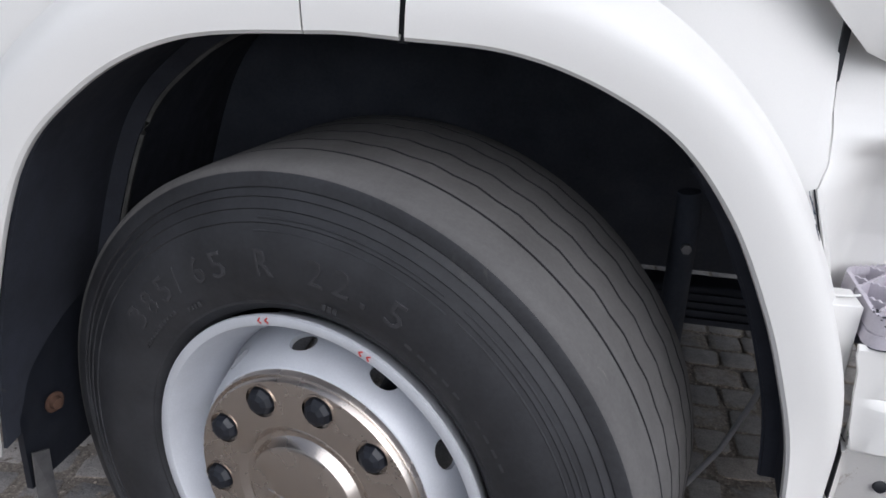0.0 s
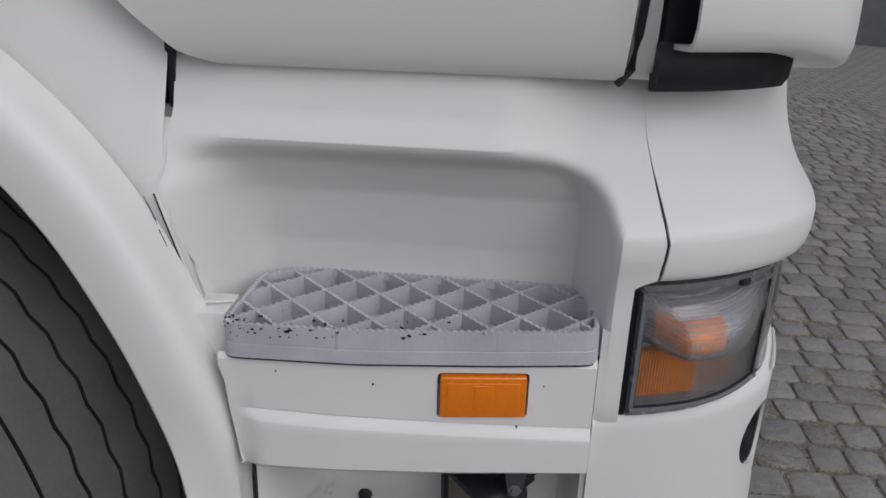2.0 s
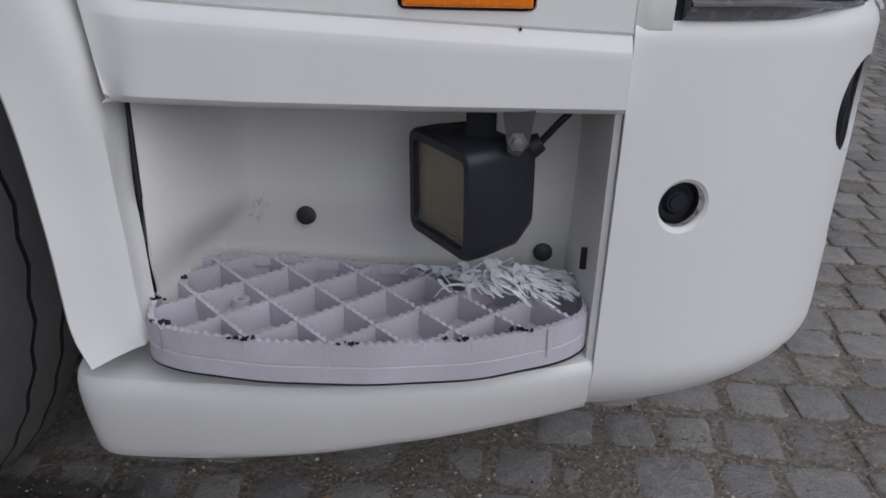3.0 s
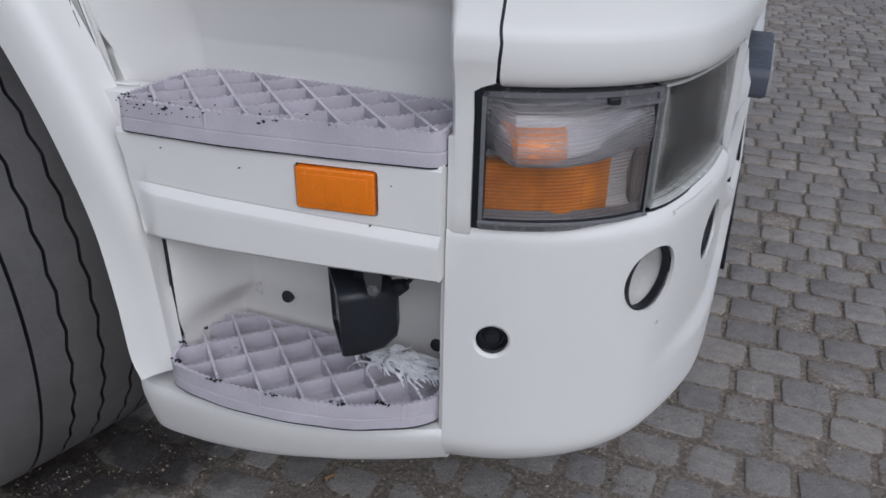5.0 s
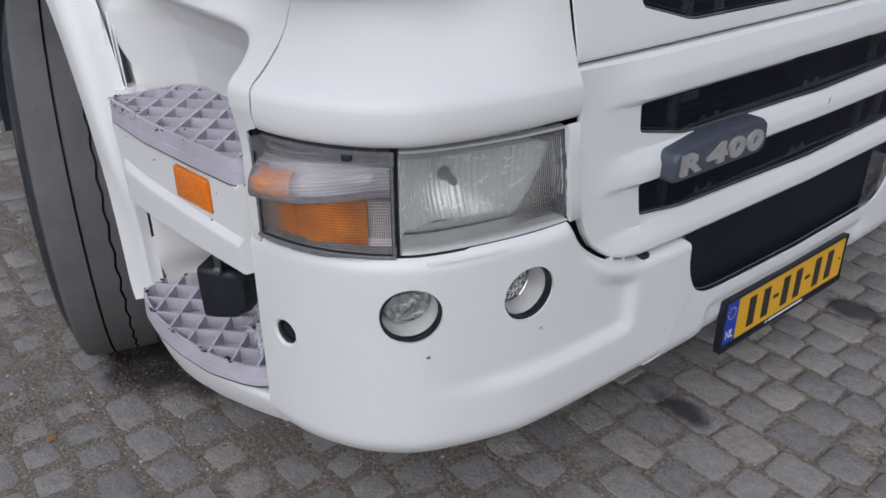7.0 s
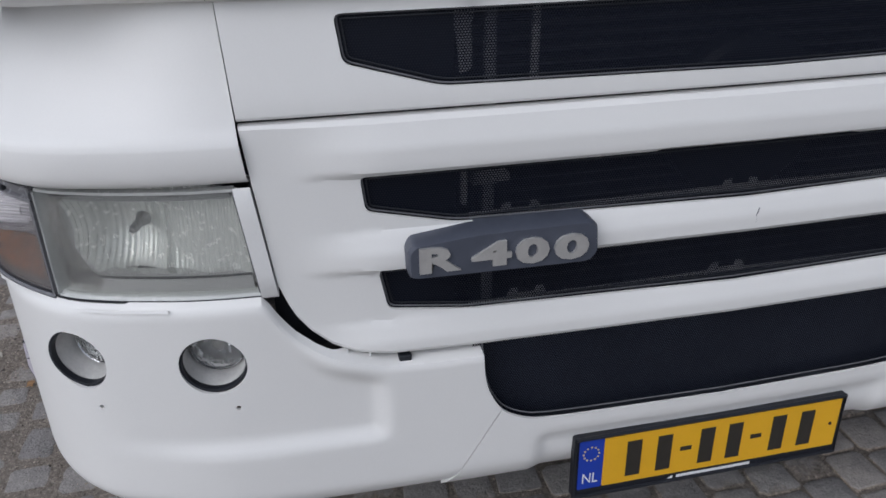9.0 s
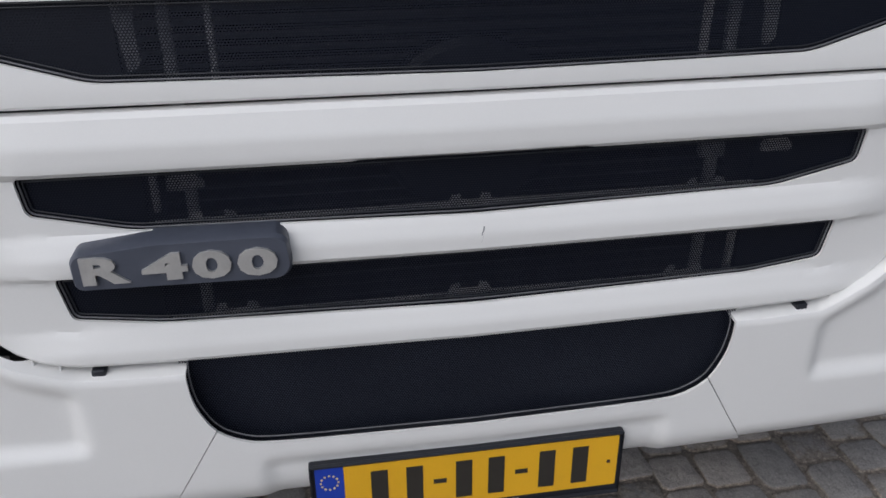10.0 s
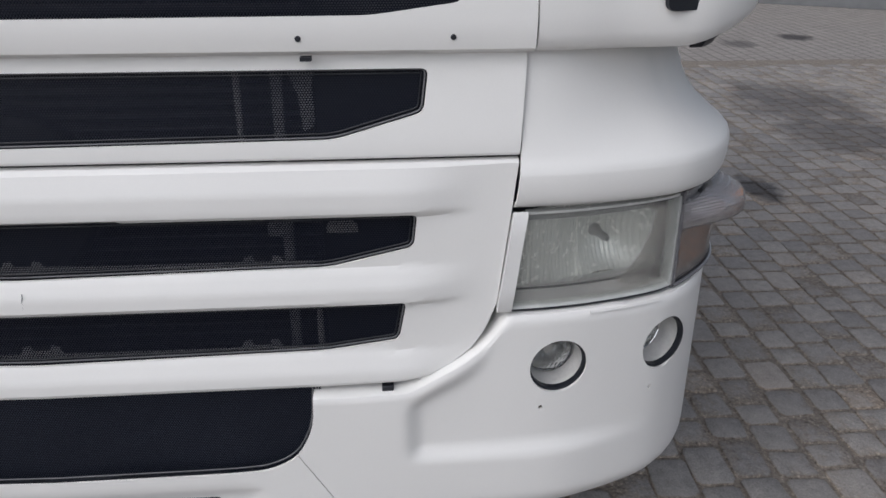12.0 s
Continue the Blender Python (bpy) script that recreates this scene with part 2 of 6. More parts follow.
rim_paint = surface("silver_rim_paint", (0.62, 0.64, 0.68), 0.4, metal=0.15, var=0.12, scale=10, fine=300, relief=0.1, depth=0.0006, dirt=((0.16, 0.15, 0.14), 30, 0.72))
cover_metal = surface("brushed_cover", (0.66, 0.60, 0.55), 0.24, metal=1.0, var=0.05, scale=5, fine=60, relief=0.004, depth=0.0002)
chrome = surface("chrome", (0.80, 0.80, 0.80), 0.1, metal=1.0, var=0.05, scale=20, fine=300, relief=0.03, depth=0.0004)
mirror_bowl = surface("reflector", (0.88, 0.885, 0.86), 0.22, metal=0.32, var=0.03, scale=30, fine=200, relief=0.05, depth=0.0005)
badge_grey = surface("badge_grey", (0.072, 0.080, 0.105), 0.42, var=0.15, scale=20, fine=400, relief=0.15, depth=0.0005)
badge_silver = surface("badge_letter", (0.62, 0.61, 0.59), 0.36, metal=0.6, var=0.12, scale=40, fine=400, relief=0.1, depth=0.0004)
yellow = surface("plate_yellow", (0.82, 0.44, 0.012), 0.4, var=0.06, scale=12, fine=300, relief=0.03, depth=0.0003)
blue = surface("plate_blue", (0.012, 0.05, 0.42), 0.4, var=0.1, scale=12, fine=300, relief=0.03, depth=0.0003)
ink = surface("plate_ink", (0.03, 0.026, 0.02), 0.5, var=0.1, scale=12, fine=300, relief=0.03, depth=0.0003)
print_white = surface("print_white", (0.8, 0.8, 0.8), 0.5, var=0.04, scale=12, fine=300, relief=0.03, depth=0.0003)
red = surface("red_paint", (0.62, 0.05, 0.04), 0.5, var=0.2, scale=60, fine=300, relief=0.05, depth=0.0003)
rust = surface("rusty_bolt", (0.07, 0.035, 0.022), 0.85, var=0.4, scale=60, fine=300, relief=0.4, depth=0.001)
steel = surface("dull_steel", (0.34, 0.34, 0.35), 0.4, metal=0.9, var=0.2, scale=30, fine=300, relief=0.1, depth=0.0005)
fin_metal = surface("radiator_fins", (0.085, 0.085, 0.092), 0.5, metal=0.3, var=0.5, scale=14, fine=200, relief=0.2, depth=0.001)
flange_grey = surface("grille_flange", (0.30, 0.30, 0.31), 0.6, var=0.2, scale=14, fine=200, relief=0.2, depth=0.001)
mesh_lip = surface("mesh_lip", (0.14, 0.14, 0.15), 0.5, var=0.3, scale=14, fine=200, relief=0.2, depth=0.001)
clip_grey = surface("clip_grey", (0.42, 0.41, 0.41), 0.6, var=0.2, scale=14, fine=200, relief=0.2, depth=0.001)
letter_rubber = surface("letter_rubber", (0.042, 0.042, 0.046), 0.7, var=0.3, scale=20, fine=200, relief=0.2, depth=0.0008)
cloth = surface("frayed_cloth", (0.82, 0.83, 0.86), 0.9, var=0.12, scale=40, fine=300, relief=0.3, depth=0.001)
stub = surface("paper_stub", (0.34, 0.20, 0.10), 0.9, var=0.3, scale=90, fine=300, relief=0.3, depth=0.0008)
stub_pale = surface("pale_stub", (0.55, 0.52, 0.46), 0.9, var=0.3, scale=90, fine=300, relief=0.3, depth=0.0008)


def glass_lens(name, tint, rough, pitch_y, pitch_z, depth, haze=(0.04, 0.16), body=(0.62, 0.63, 0.62), fade=None, turn=1.0):
    """A moulded lens: clear, with a gloss, and ribs that catch a little light."""
    m, nt, b = nodes(name)
    b.inputs["Base Color"].default_value = (*body, 1)
    b.inputs["Roughness"].default_value = 0.5
    geo = nt.nodes.new("ShaderNodeNewGeometry")
    sep = nt.nodes.new("ShaderNodeSeparateXYZ")
    nt.links.new(geo.outputs["Position"], sep.inputs[0])

    def calc(op, a, bb=None):
        n = nt.nodes.new("ShaderNodeMath")
        n.operation = op
        for k, v in enumerate((a, bb)):
            if isinstance(v, bpy.types.NodeSocket):
                nt.links.new(v, n.inputs[k])
            elif v is not None:
                n.inputs[k].default_value = v
        return n.outputs[0]
    across = calc("SUBTRACT", calc("ABSOLUTE", calc("SUBTRACT", sep.outputs["Y"], MID)), calc("MULTIPLY", sep.outputs["X"], turn))
    waves = [calc("SINE", calc("MULTIPLY", src, 2 * math.pi / pitch)) for src, pitch in ((across, pitch_y), (sep.outputs["Z"], pitch_z)) if pitch]
    h = waves[0] if len(waves) == 1 else calc("MAXIMUM", waves[0], waves[1])
    bump(nt, b, h, 0.6, depth)
    clear = add(nt, "ShaderNodeBsdfTransparent", Color=(*tint, 1))
    gloss = add(nt, "ShaderNodeBsdfGlossy", Color=(1, 1, 1, 1), Roughness=rough)
    nt.links.new(b.inputs["Normal"].links[0].from_socket, gloss.inputs["Normal"])
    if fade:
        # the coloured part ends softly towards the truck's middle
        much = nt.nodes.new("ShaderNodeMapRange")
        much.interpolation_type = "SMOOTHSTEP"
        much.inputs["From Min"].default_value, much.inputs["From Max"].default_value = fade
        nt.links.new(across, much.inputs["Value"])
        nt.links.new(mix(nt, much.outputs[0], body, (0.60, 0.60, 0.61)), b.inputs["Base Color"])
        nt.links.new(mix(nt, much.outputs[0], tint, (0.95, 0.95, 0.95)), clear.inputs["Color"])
    fres = add(nt, "ShaderNodeFresnel", IOR=1.45)
    one, two = nt.nodes.new("ShaderNodeMixShader"), nt.nodes.new("ShaderNodeMixShader")
    dust = ramp(nt, grain(nt, 18, 5.0), [(0.3, 0.85), (0.75, 1.15)])
    fac = mix(nt, 1.0, ramp(nt, calc("MULTIPLY_ADD", h, 0.5), [(0.25, haze[0]), (0.9, haze[1])]), dust, "MULTIPLY")
    nt.links.new(fac, one.inputs[0])
    nt.links.new(clear.outputs[0], one.inputs[1])
    nt.links.new(b.outputs[0], one.inputs[2])
    nt.links.new(fres.outputs[0], two.inputs[0])
    nt.links.new(one.outputs[0], two.inputs[1])
    nt.links.new(gloss.outputs[0], two.inputs[2])
    nt.links.new(two.outputs[0], nt.nodes["Material Output"].inputs["Surface"])
    return m


def grid_lens(name, tint, pitch, line=0.5, haze=0.05, body=(0.42, 0.41, 0.42)):
    """A clear moulded lens of small pillowed squares with darker joints between them."""
    m, nt, b = nodes(name)
    b.inputs["Base Color"].default_value = (*body, 1)
    b.inputs["Roughness"].default_value = 0.35
    geo = nt.nodes.new("ShaderNodeNewGeometry")
    sep = nt.nodes.new("ShaderNodeSeparateXYZ")
    nt.links.new(geo.outputs["Position"], sep.inputs[0])

    def calc(op, a, bb=None):
        n = nt.nodes.new("ShaderNodeMath")
        n.operation = op
        for k, v in enumerate((a, bb)):
            if isinstance(v, bpy.types.NodeSocket):
                nt.links.new(v, n.inputs[k])
            elif v is not None:
                n.inputs[k].default_value = v
        return n.outputs[0]
    across = calc("SUBTRACT", calc("ABSOLUTE", calc("SUBTRACT", sep.outputs["Y"], MID)), sep.outputs["X"])
    cells = [calc("ABSOLUTE", calc("SINE", calc("MULTIPLY", src, math.pi / pitch))) for src in (across, sep.outputs["Z"])]
    h = calc("MINIMUM", cells[0], cells[1])
    bump(nt, b, h, 0.5, 0.0004)
    clear = add(nt, "ShaderNodeBsdfTransparent", Color=(*tint, 1))
    gloss = add(nt, "ShaderNodeBsdfGlossy", Color=(1, 1, 1, 1), Roughness=0.22)
    nt.links.new(b.inputs["Normal"].links[0].from_socket, gloss.inputs["Normal"])
    fres = add(nt, "ShaderNodeFresnel", IOR=1.28)
    one, two = nt.nodes.new("ShaderNodeMixShader"), nt.nodes.new("ShaderNodeMixShader")
    dust = ramp(nt, grain(nt, 22, 5.0), [(0.3, 0.8), (0.75, 1.3)])
    fac = mix(nt, 1.0, ramp(nt, h, [(0.16, line), (0.50, haze)]), dust, "MULTIPLY")
    nt.links.new(fac, one.inputs[0])
    nt.links.new(clear.outputs[0], one.inputs[1])
    nt.links.new(b.outputs[0], one.inputs[2])
    nt.links.new(fres.outputs[0], two.inputs[0])
    nt.links.new(one.outputs[0], two.inputs[1])
    nt.links.new(gloss.outputs[0], two.inputs[2])
    nt.links.new(two.outputs[0], nt.nodes["Material Output"].inputs["Surface"])
    return m


lens_clear = glass_lens("headlight_glass", (0.96, 0.965, 0.945), 0.04, 0.0046, 0, 0.0001, (0.02, 0.09), (0.80, 0.81, 0.79))
lens_edge_glass = glass_lens("headlight_edge_glass", (0.90, 0.91, 0.90), 0.08, 0, 0.0032, 0.0003, (0.25, 0.60), (0.62, 0.63, 0.62))
lens_marker = grid_lens("marker_lens_plastic", (0.96, 0.95, 0.95), 0.0048, 0.55, 0.10, (0.34, 0.32, 0.33))
lens_turn = grid_lens("turn_lens_plastic", (0.97, 0.96, 0.95), 0.0048, 0.42, 0.01, (0.14, 0.11, 0.10))
lens_frame = surface("lamp_frame_plastic", (0.17, 0.17, 0.18), 0.22, var=0.12, scale=20, fine=300, relief=0.1, depth=0.0004, coat=0.3)
lens_lip = surface("glass_lip", (0.50, 0.51, 0.49), 0.22, var=0.1, scale=20, fine=300, relief=0.05, depth=0.0003, coat=0.3)
lamp_lining = surface("lamp_lining", (0.72, 0.72, 0.73), 0.35, metal=0.2, var=0.12, scale=20, fine=300, relief=0.1, depth=0.0005)
yard = surface("weathered_yard_wall", (0.16, 0.165, 0.17), 0.8, var=0.4, scale=0.5, fine=6, relief=0.2, depth=0.01)
lens_round = glass_lens("fog_glass", (0.95, 0.955, 0.95), 0.05, 0.009, 0.012, 0.0010, (0.0, 0.10), (0.82, 0.82, 0.80))
lens_work = glass_lens("work_lamp_glass", (0.82, 0.76, 0.64), 0.12, 0.0052, 0, 0.0006, (0.10, 0.38), (0.50, 0.44, 0.34), None, -1.0)
amber = surface("amber_body", (0.95, 0.27, 0.004), 0.35, var=0.35, scale=30, fine=300, relief=0.1, depth=0.0006)
amber_lens = surface("amber_reflector", (0.88, 0.215, 0.002), 0.22, var=0.06, scale=60, fine=700, relief=0.5, depth=0.0008, coat=0.5)


def woven():
    """Black perforated sheet: round holes in staggered rows."""
    m, nt, b = nodes("black_perforated_mesh")
    b.inputs["Base Color"].default_value = (0.008, 0.010, 0.018, 1)
    b.inputs["Roughness"].default_value = 0.5
    b.inputs["Specular IOR Level"].default_value = 0.16
    geo = nt.nodes.new("ShaderNodeNewGeometry")
    sep = nt.nodes.new("ShaderNodeSeparateXYZ")
    nt.links.new(geo.outputs["Position"], sep.inputs[0])

    def calc(op, a, bb=None):
        n = nt.nodes.new("ShaderNodeMath")
        n.operation = op
        for k, v in enumerate((a, bb)):
            if isinstance(v, bpy.types.NodeSocket):
                nt.links.new(v, n.inputs[k])
            elif v is not None:
                n.inputs[k].default_value = v
        return n.outputs[0]
    v = calc("DIVIDE", sep.outputs["Z"], 0.0034)
    row = calc("FLOOR", v)
    u = calc("ADD", calc("DIVIDE", sep.outputs["Y"], 0.0042), calc("MULTIPLY", row, 0.5))
    du = calc("SUBTRACT", calc("FRACT", u), 0.5)
    dv = calc("SUBTRACT", calc("FRACT", v), 0.5)
    d = calc("ADD", calc("MULTIPLY", du, du), calc("MULTIPLY", dv, dv))
    nt.links.new(calc("GREATER_THAN", d, 0.105), b.inputs["Alpha"])
    return m


mesh_black = woven()


def paving(name, far=False, sandy=False):
    """Worn grey paving stone; wet and oily stains lie on it where they lie in the yard."""
    m, nt, b = nodes(name)
    geo = nt.nodes.new("ShaderNodeNewGeometry")
    pos = geo.outputs["Position"]

    def noise_at(scale, detail=5.0, rough=0.6):
        n = add(nt, "ShaderNodeTexNoise", Scale=scale, Detail=detail, Roughness=rough)
        nt.links.new(pos, n.inputs["Vector"])
        return n.outputs["Fac"]
    fine, mid, wide = noise_at(230, 4), noise_at(28, 6, 0.7), noise_at(1.3, 5)
    col = ramp(nt, mid, [(0.30, (0.175, 0.167, 0.162)), (0.5, (0.31, 0.293, 0.281)), (0.72, (0.455, 0.42, 0.39))])
    col = mix(nt, 0.5, col, ramp(nt, fine, [(0.3, (0.12, 0.115, 0.113)), (0.7, (0.44, 0.42, 0.40))]))
    col = mix(nt, ramp(nt, noise_at(140, 3, 0.6), [(0.62, 0.0), (0.70, 0.55)]), col, (0.42, 0.40, 0.37))
    col = mix(nt, ramp(nt, wide, [(0.35, 0.0), (0.75, 0.4)]), col, (0.34, 0.31, 0.285))
    grains = noise_at(95, 4, 0.7)
    earth = ramp(nt, grains, [(0.30, (0.070, 0.058, 0.048)), (0.44, (0.20, 0.168, 0.14)), (0.56, (0.27, 0.23, 0.19)), (0.66, (0.46, 0.40, 0.335))])
    if sandy:
        col = mix(nt, 0.3, earth, ramp(nt, mid, [(0.3, (0.085, 0.075, 0.066)), (0.7, (0.27, 0.24, 0.21))]))
    elif not far:
        # sand lies on the lower rims of the stones
        sepz = nt.nodes.new("ShaderNodeSeparateXYZ")
        nt.links.new(pos, sepz.inputs[0])
        hgt = nt.nodes.new("ShaderNodeMath")
        hgt.operation, hgt.inputs[1].default_value = "MULTIPLY_ADD", 160.0
        nt.links.new(sepz.outputs["Z"], hgt.inputs[0])
        nt.links.new(noise_at(38, 5, 0.7), hgt.inputs[2])
        col = mix(nt, ramp(nt, hgt.outputs[0], [(0.0, 1.0), (0.34, 0.0)]), col, earth)
    if far:
        tx = nt.nodes.new("ShaderNodeTexBrick")
        for k, v in (("Scale", 1.0), ("Mortar Size", 0.008), ("Mortar Smooth", 0.4), ("Brick Width", 0.15), ("Row Height", 0.118), ("Bias", 0.0)):
            tx.inputs[k].default_value = v
        tx.inputs["Color1"].default_value, tx.inputs["Color2"].default_value, tx.inputs["Mortar"].default_value = (0.92, 0.92, 0.92, 1), (1.06, 1.06, 1.06, 1), (0.45, 0.43, 0.42, 1)
        nt.links.new(pos, tx.inputs["Vector"])
        col = mix(nt, 1.0, col, tx.outputs["Color"], "MULTIPLY")
        col = mix(nt, 1.0, col, (0.97, 0.945, 0.92), "MULTIPLY")
        bump(nt, b, tx.outputs["Fac"], -0.6, 0.006)
    elif not sandy:
        info = nt.nodes.new("ShaderNodeObjectInfo")
        isl = nt.nodes.new("ShaderNodeNewGeometry")
        both = nt.nodes.new("ShaderNodeMath")
        both.operation = "ADD"
        nt.links.new(info.outputs["Random"], both.inputs[0])
        nt.links.new(isl.outputs["Random Per Island"], both.inputs[1])
        fr = nt.nodes.new("ShaderNodeMath")
        fr.operation = "FRACT"
        nt.links.new(both.outputs[0], fr.inputs[0])
        col = mix(nt, 1.0, col, ramp(nt, fr.outputs[0], [(0.0, (0.78, 0.78, 0.79)), (0.5, (0.96, 0.955, 0.95)), (0.85, (1.06, 1.05, 1.03)), (1.0, (1.15, 1.10, 1.05))]), "MULTIPLY")
    # stains: centre, size, strength
    wet = None
    for sx, sy, rx, ry in ((-1.20, 0.10, 0.20, 0.17), (-1.08, 0.22, 0.24, 0.14), (-0.12, 1.11, 0.11, 0.05), (-4.6, 4.85, 0.75, 0.55), (-3.7, 4.75, 0.55, 0.5), (-2.7, 3.75, 0.25, 0.12),
                           (-0.05, 1.95, 0.12, 0.07), (-7.2, 5.5, 0.3, 0.2), (-7.6, 6.3, 0.25, 0.25), (-0.2, -0.05, 0.1, 0.05)):
        mp = nt.nodes.new("ShaderNodeVectorMath")
        mp.operation = "SUBTRACT"
        mp.inputs[1].default_value = (sx, sy, 0)
        nt.links.new(pos, mp.inputs[0])
        sc = nt.nodes.new("ShaderNodeVectorMath")
        sc.operation = "DIVIDE"
        sc.inputs[1].default_value = (rx, ry, 1)
        nt.links.new(mp.outputs[0], sc.inputs[0])
        ln = nt.nodes.new("ShaderNodeVectorMath")
        ln.operation = "LENGTH"
        nt.links.new(sc.outputs[0], ln.inputs[0])
        wob = nt.nodes.new("ShaderNodeMath")
        wob.operation = "ADD"
        nt.links.new(ln.outputs["Value"], wob.inputs[0])
        k = nt.nodes.new("ShaderNodeMath")
        k.operation, k.inputs[1].default_value = "MULTIPLY_ADD", 1.6
        k.inputs[2].default_value = -0.8
        nt.links.new(noise_at(9.0 if rx < 0.4 else 4.0, 5, 0.65), k.inputs[0])
        nt.links.new(k.outputs[0], wob.inputs[1])
        one = ramp(nt, wob.outputs[0], [(0.55, 1.0 if rx < 0.3 else 0.62), (1.0, 0.0)])
        wet = one if wet is None else mix(nt, 1.0, wet, one, "LIGHTEN")
    col = mix(nt, wet, col, mix(nt, 1.0, col, (0.22, 0.21, 0.22), "MULTIPLY"))
    nt.links.new(col, b.inputs["Base Color"])
    nt.links.new(mix(nt, wet, (0.86, 0.86, 0.86), (0.5, 0.5, 0.5)), b.inputs["Roughness"])
    bump(nt, b, grains, 0.9 if sandy else 0.35, 0.005)
    bump(nt, b, mid, 0.9, 0.008)
    bump(nt, b, noise_at(85, 5, 0.65), 0.8, 0.004)
    bump(nt, b, fine, 0.6, 0.0013)
    return m


stone = paving("paving_stone")
stone_far = paving("paving_far", True)
sand = paving("joint_sand", sandy=True)
pebble, gnt, gb = nodes("joint_grit")
gb.inputs["Roughness"].default_value = 0.9
grit_info = gnt.nodes.new("ShaderNodeNewGeometry")
gnt.links.new(ramp(gnt, grit_info.outputs["Random Per Island"], [(0.0, (0.06, 0.05, 0.045)), (0.3, (0.19, 0.16, 0.135)), (0.75, (0.32, 0.265, 0.215)), (1.0, (0.55, 0.48, 0.40))]), gb.inputs["Base Color"])


# ---- the truck: bumper, lamps, front panels ----
truck = tagged(new("truck"), "white heavy truck tractor with steel wheels parked on block paving", "truck")

BUMPER_TOP = [(0.485, 0.785), (0.497, 0.762), (0.51, 0.741), (0.527, 0.720), (0.555, 0.698), (0.581, 0.684), (0.621, 0.670), (0.66, 0.658), (0.75, 0.655), (0.9, 0.655)]
LIFT = [0.0]                    # the gap under the grille is narrower on the far side
SEAM = [(0.36, 0.735), (0.415, 0.771), (0.546, 0.848), (0.6, 0.850)]


def bumper_top(f):
    p = surf(f, 0)
    return table(BUMPER_TOP, p.y) + LIFT[0] * ss(0.48, 0.50, p.y) * ss(0.66, 0.58, p.y) if p.x > -0.03 else 0.782


def bumper_low(f):
    p = surf(f, 0)
    return 0.368 if p.x > -0.1 else table([(-0.33, 0.360), (-0.1, 0.368)], p.x)


def tuck(f, z):
    """How far the lower edge is drawn in."""
    return 0.040 * (max(0.43 - z, 0) / (0.43 - bumper_low(f))) ** 2


def bumper_off(f, z, row=0):
    y, top = surf(f, 0).y, bumper_top(f)
    dish = ss(0.505, 0.54, z) * (1 - ss(0.63, 0.665, y))
    if y > 0.47:
        dish *= 1 - ss(top - 0.055, top - 0.02, z) * ss(0.47, 0.53, y)
    lip = 0.014 * (1 - dish) * ss(0.18, 0.42, y) * (1 - ss(top - 0.12, top - 0.03, z) * (1 - ss(0.5, 0.6, y)))
    return lip - tuck(f, z)


def opening(half, r=0.012):
    left = [(y, z) for y, z in half]
    right = [(2 * MID - y, z) for y, z in half[-2::-1]]
    n = len(half)
    return rounded(left + right, [r, r] + [0.02] * (2 * n - 5) + [r, r], 4)


def slot(poly, x0=-0.12, x1=0.12):
    bm = bmesh.new()
    prism(bm, poly, x0, x1, Matrix(((0, 0, 1, 0), (1, 0, 0, 0), (0, 1, 0, 0), (0, 0, 0, 1))))
    return bm


G4 = [(0.812, 0.70)] + [(p.x, p.y) for p in spline([(0.813, 0.640, 0), (0.815, 0.610, 0), (0.824, 0.575, 0), (0.848, 0.535, 0), (0.89, 0.512, 0), (0.935, 0.506, 0), (1.0, 0.504, 0)], 22)] + [(MID, 0.502)]
INTAKE = G4 + [(2 * MID - y, z) for y, z in G4[-2::-1]]


def corner_bumper(f):
    zs = [lambda i, v=v: bumper_low(i) + (bumper_top(i) - bumper_low(i)) * v for v in [k / 44 for k in range(45)]]
    zs[-1] = lambda i: bumper_top(i) - 0.005

    def off(i, z, k):
        return bumper_off(i, z) - (0.003 if k == 43 else 0) - (0.007 if k == 44 else 0) - (0.014 + 0.041 * (1 if LIFT[0] else ss(0.57, 0.63, surf(i, 0).y)) if k == 45 else 0) - (0.05 if k < 0 else 0)
    zs.append(lambda i: bumper_top(i) + 0.001)
    bm = wrap(at_x(-0.322), lambda z: at_y(table(SEAM, z)), 110, zs, off, 0.005)
    return f(bm)


def round_cut(p, out, r, depth=0.12, n=40):
    bm = bmesh.new()
    prism(bm, [(r * math.cos(2 * math.pi * k / n), r * math.sin(2 * math.pi * k / n)) for k in range(n)], -depth, 0.08, facing(p, out))
    return bm


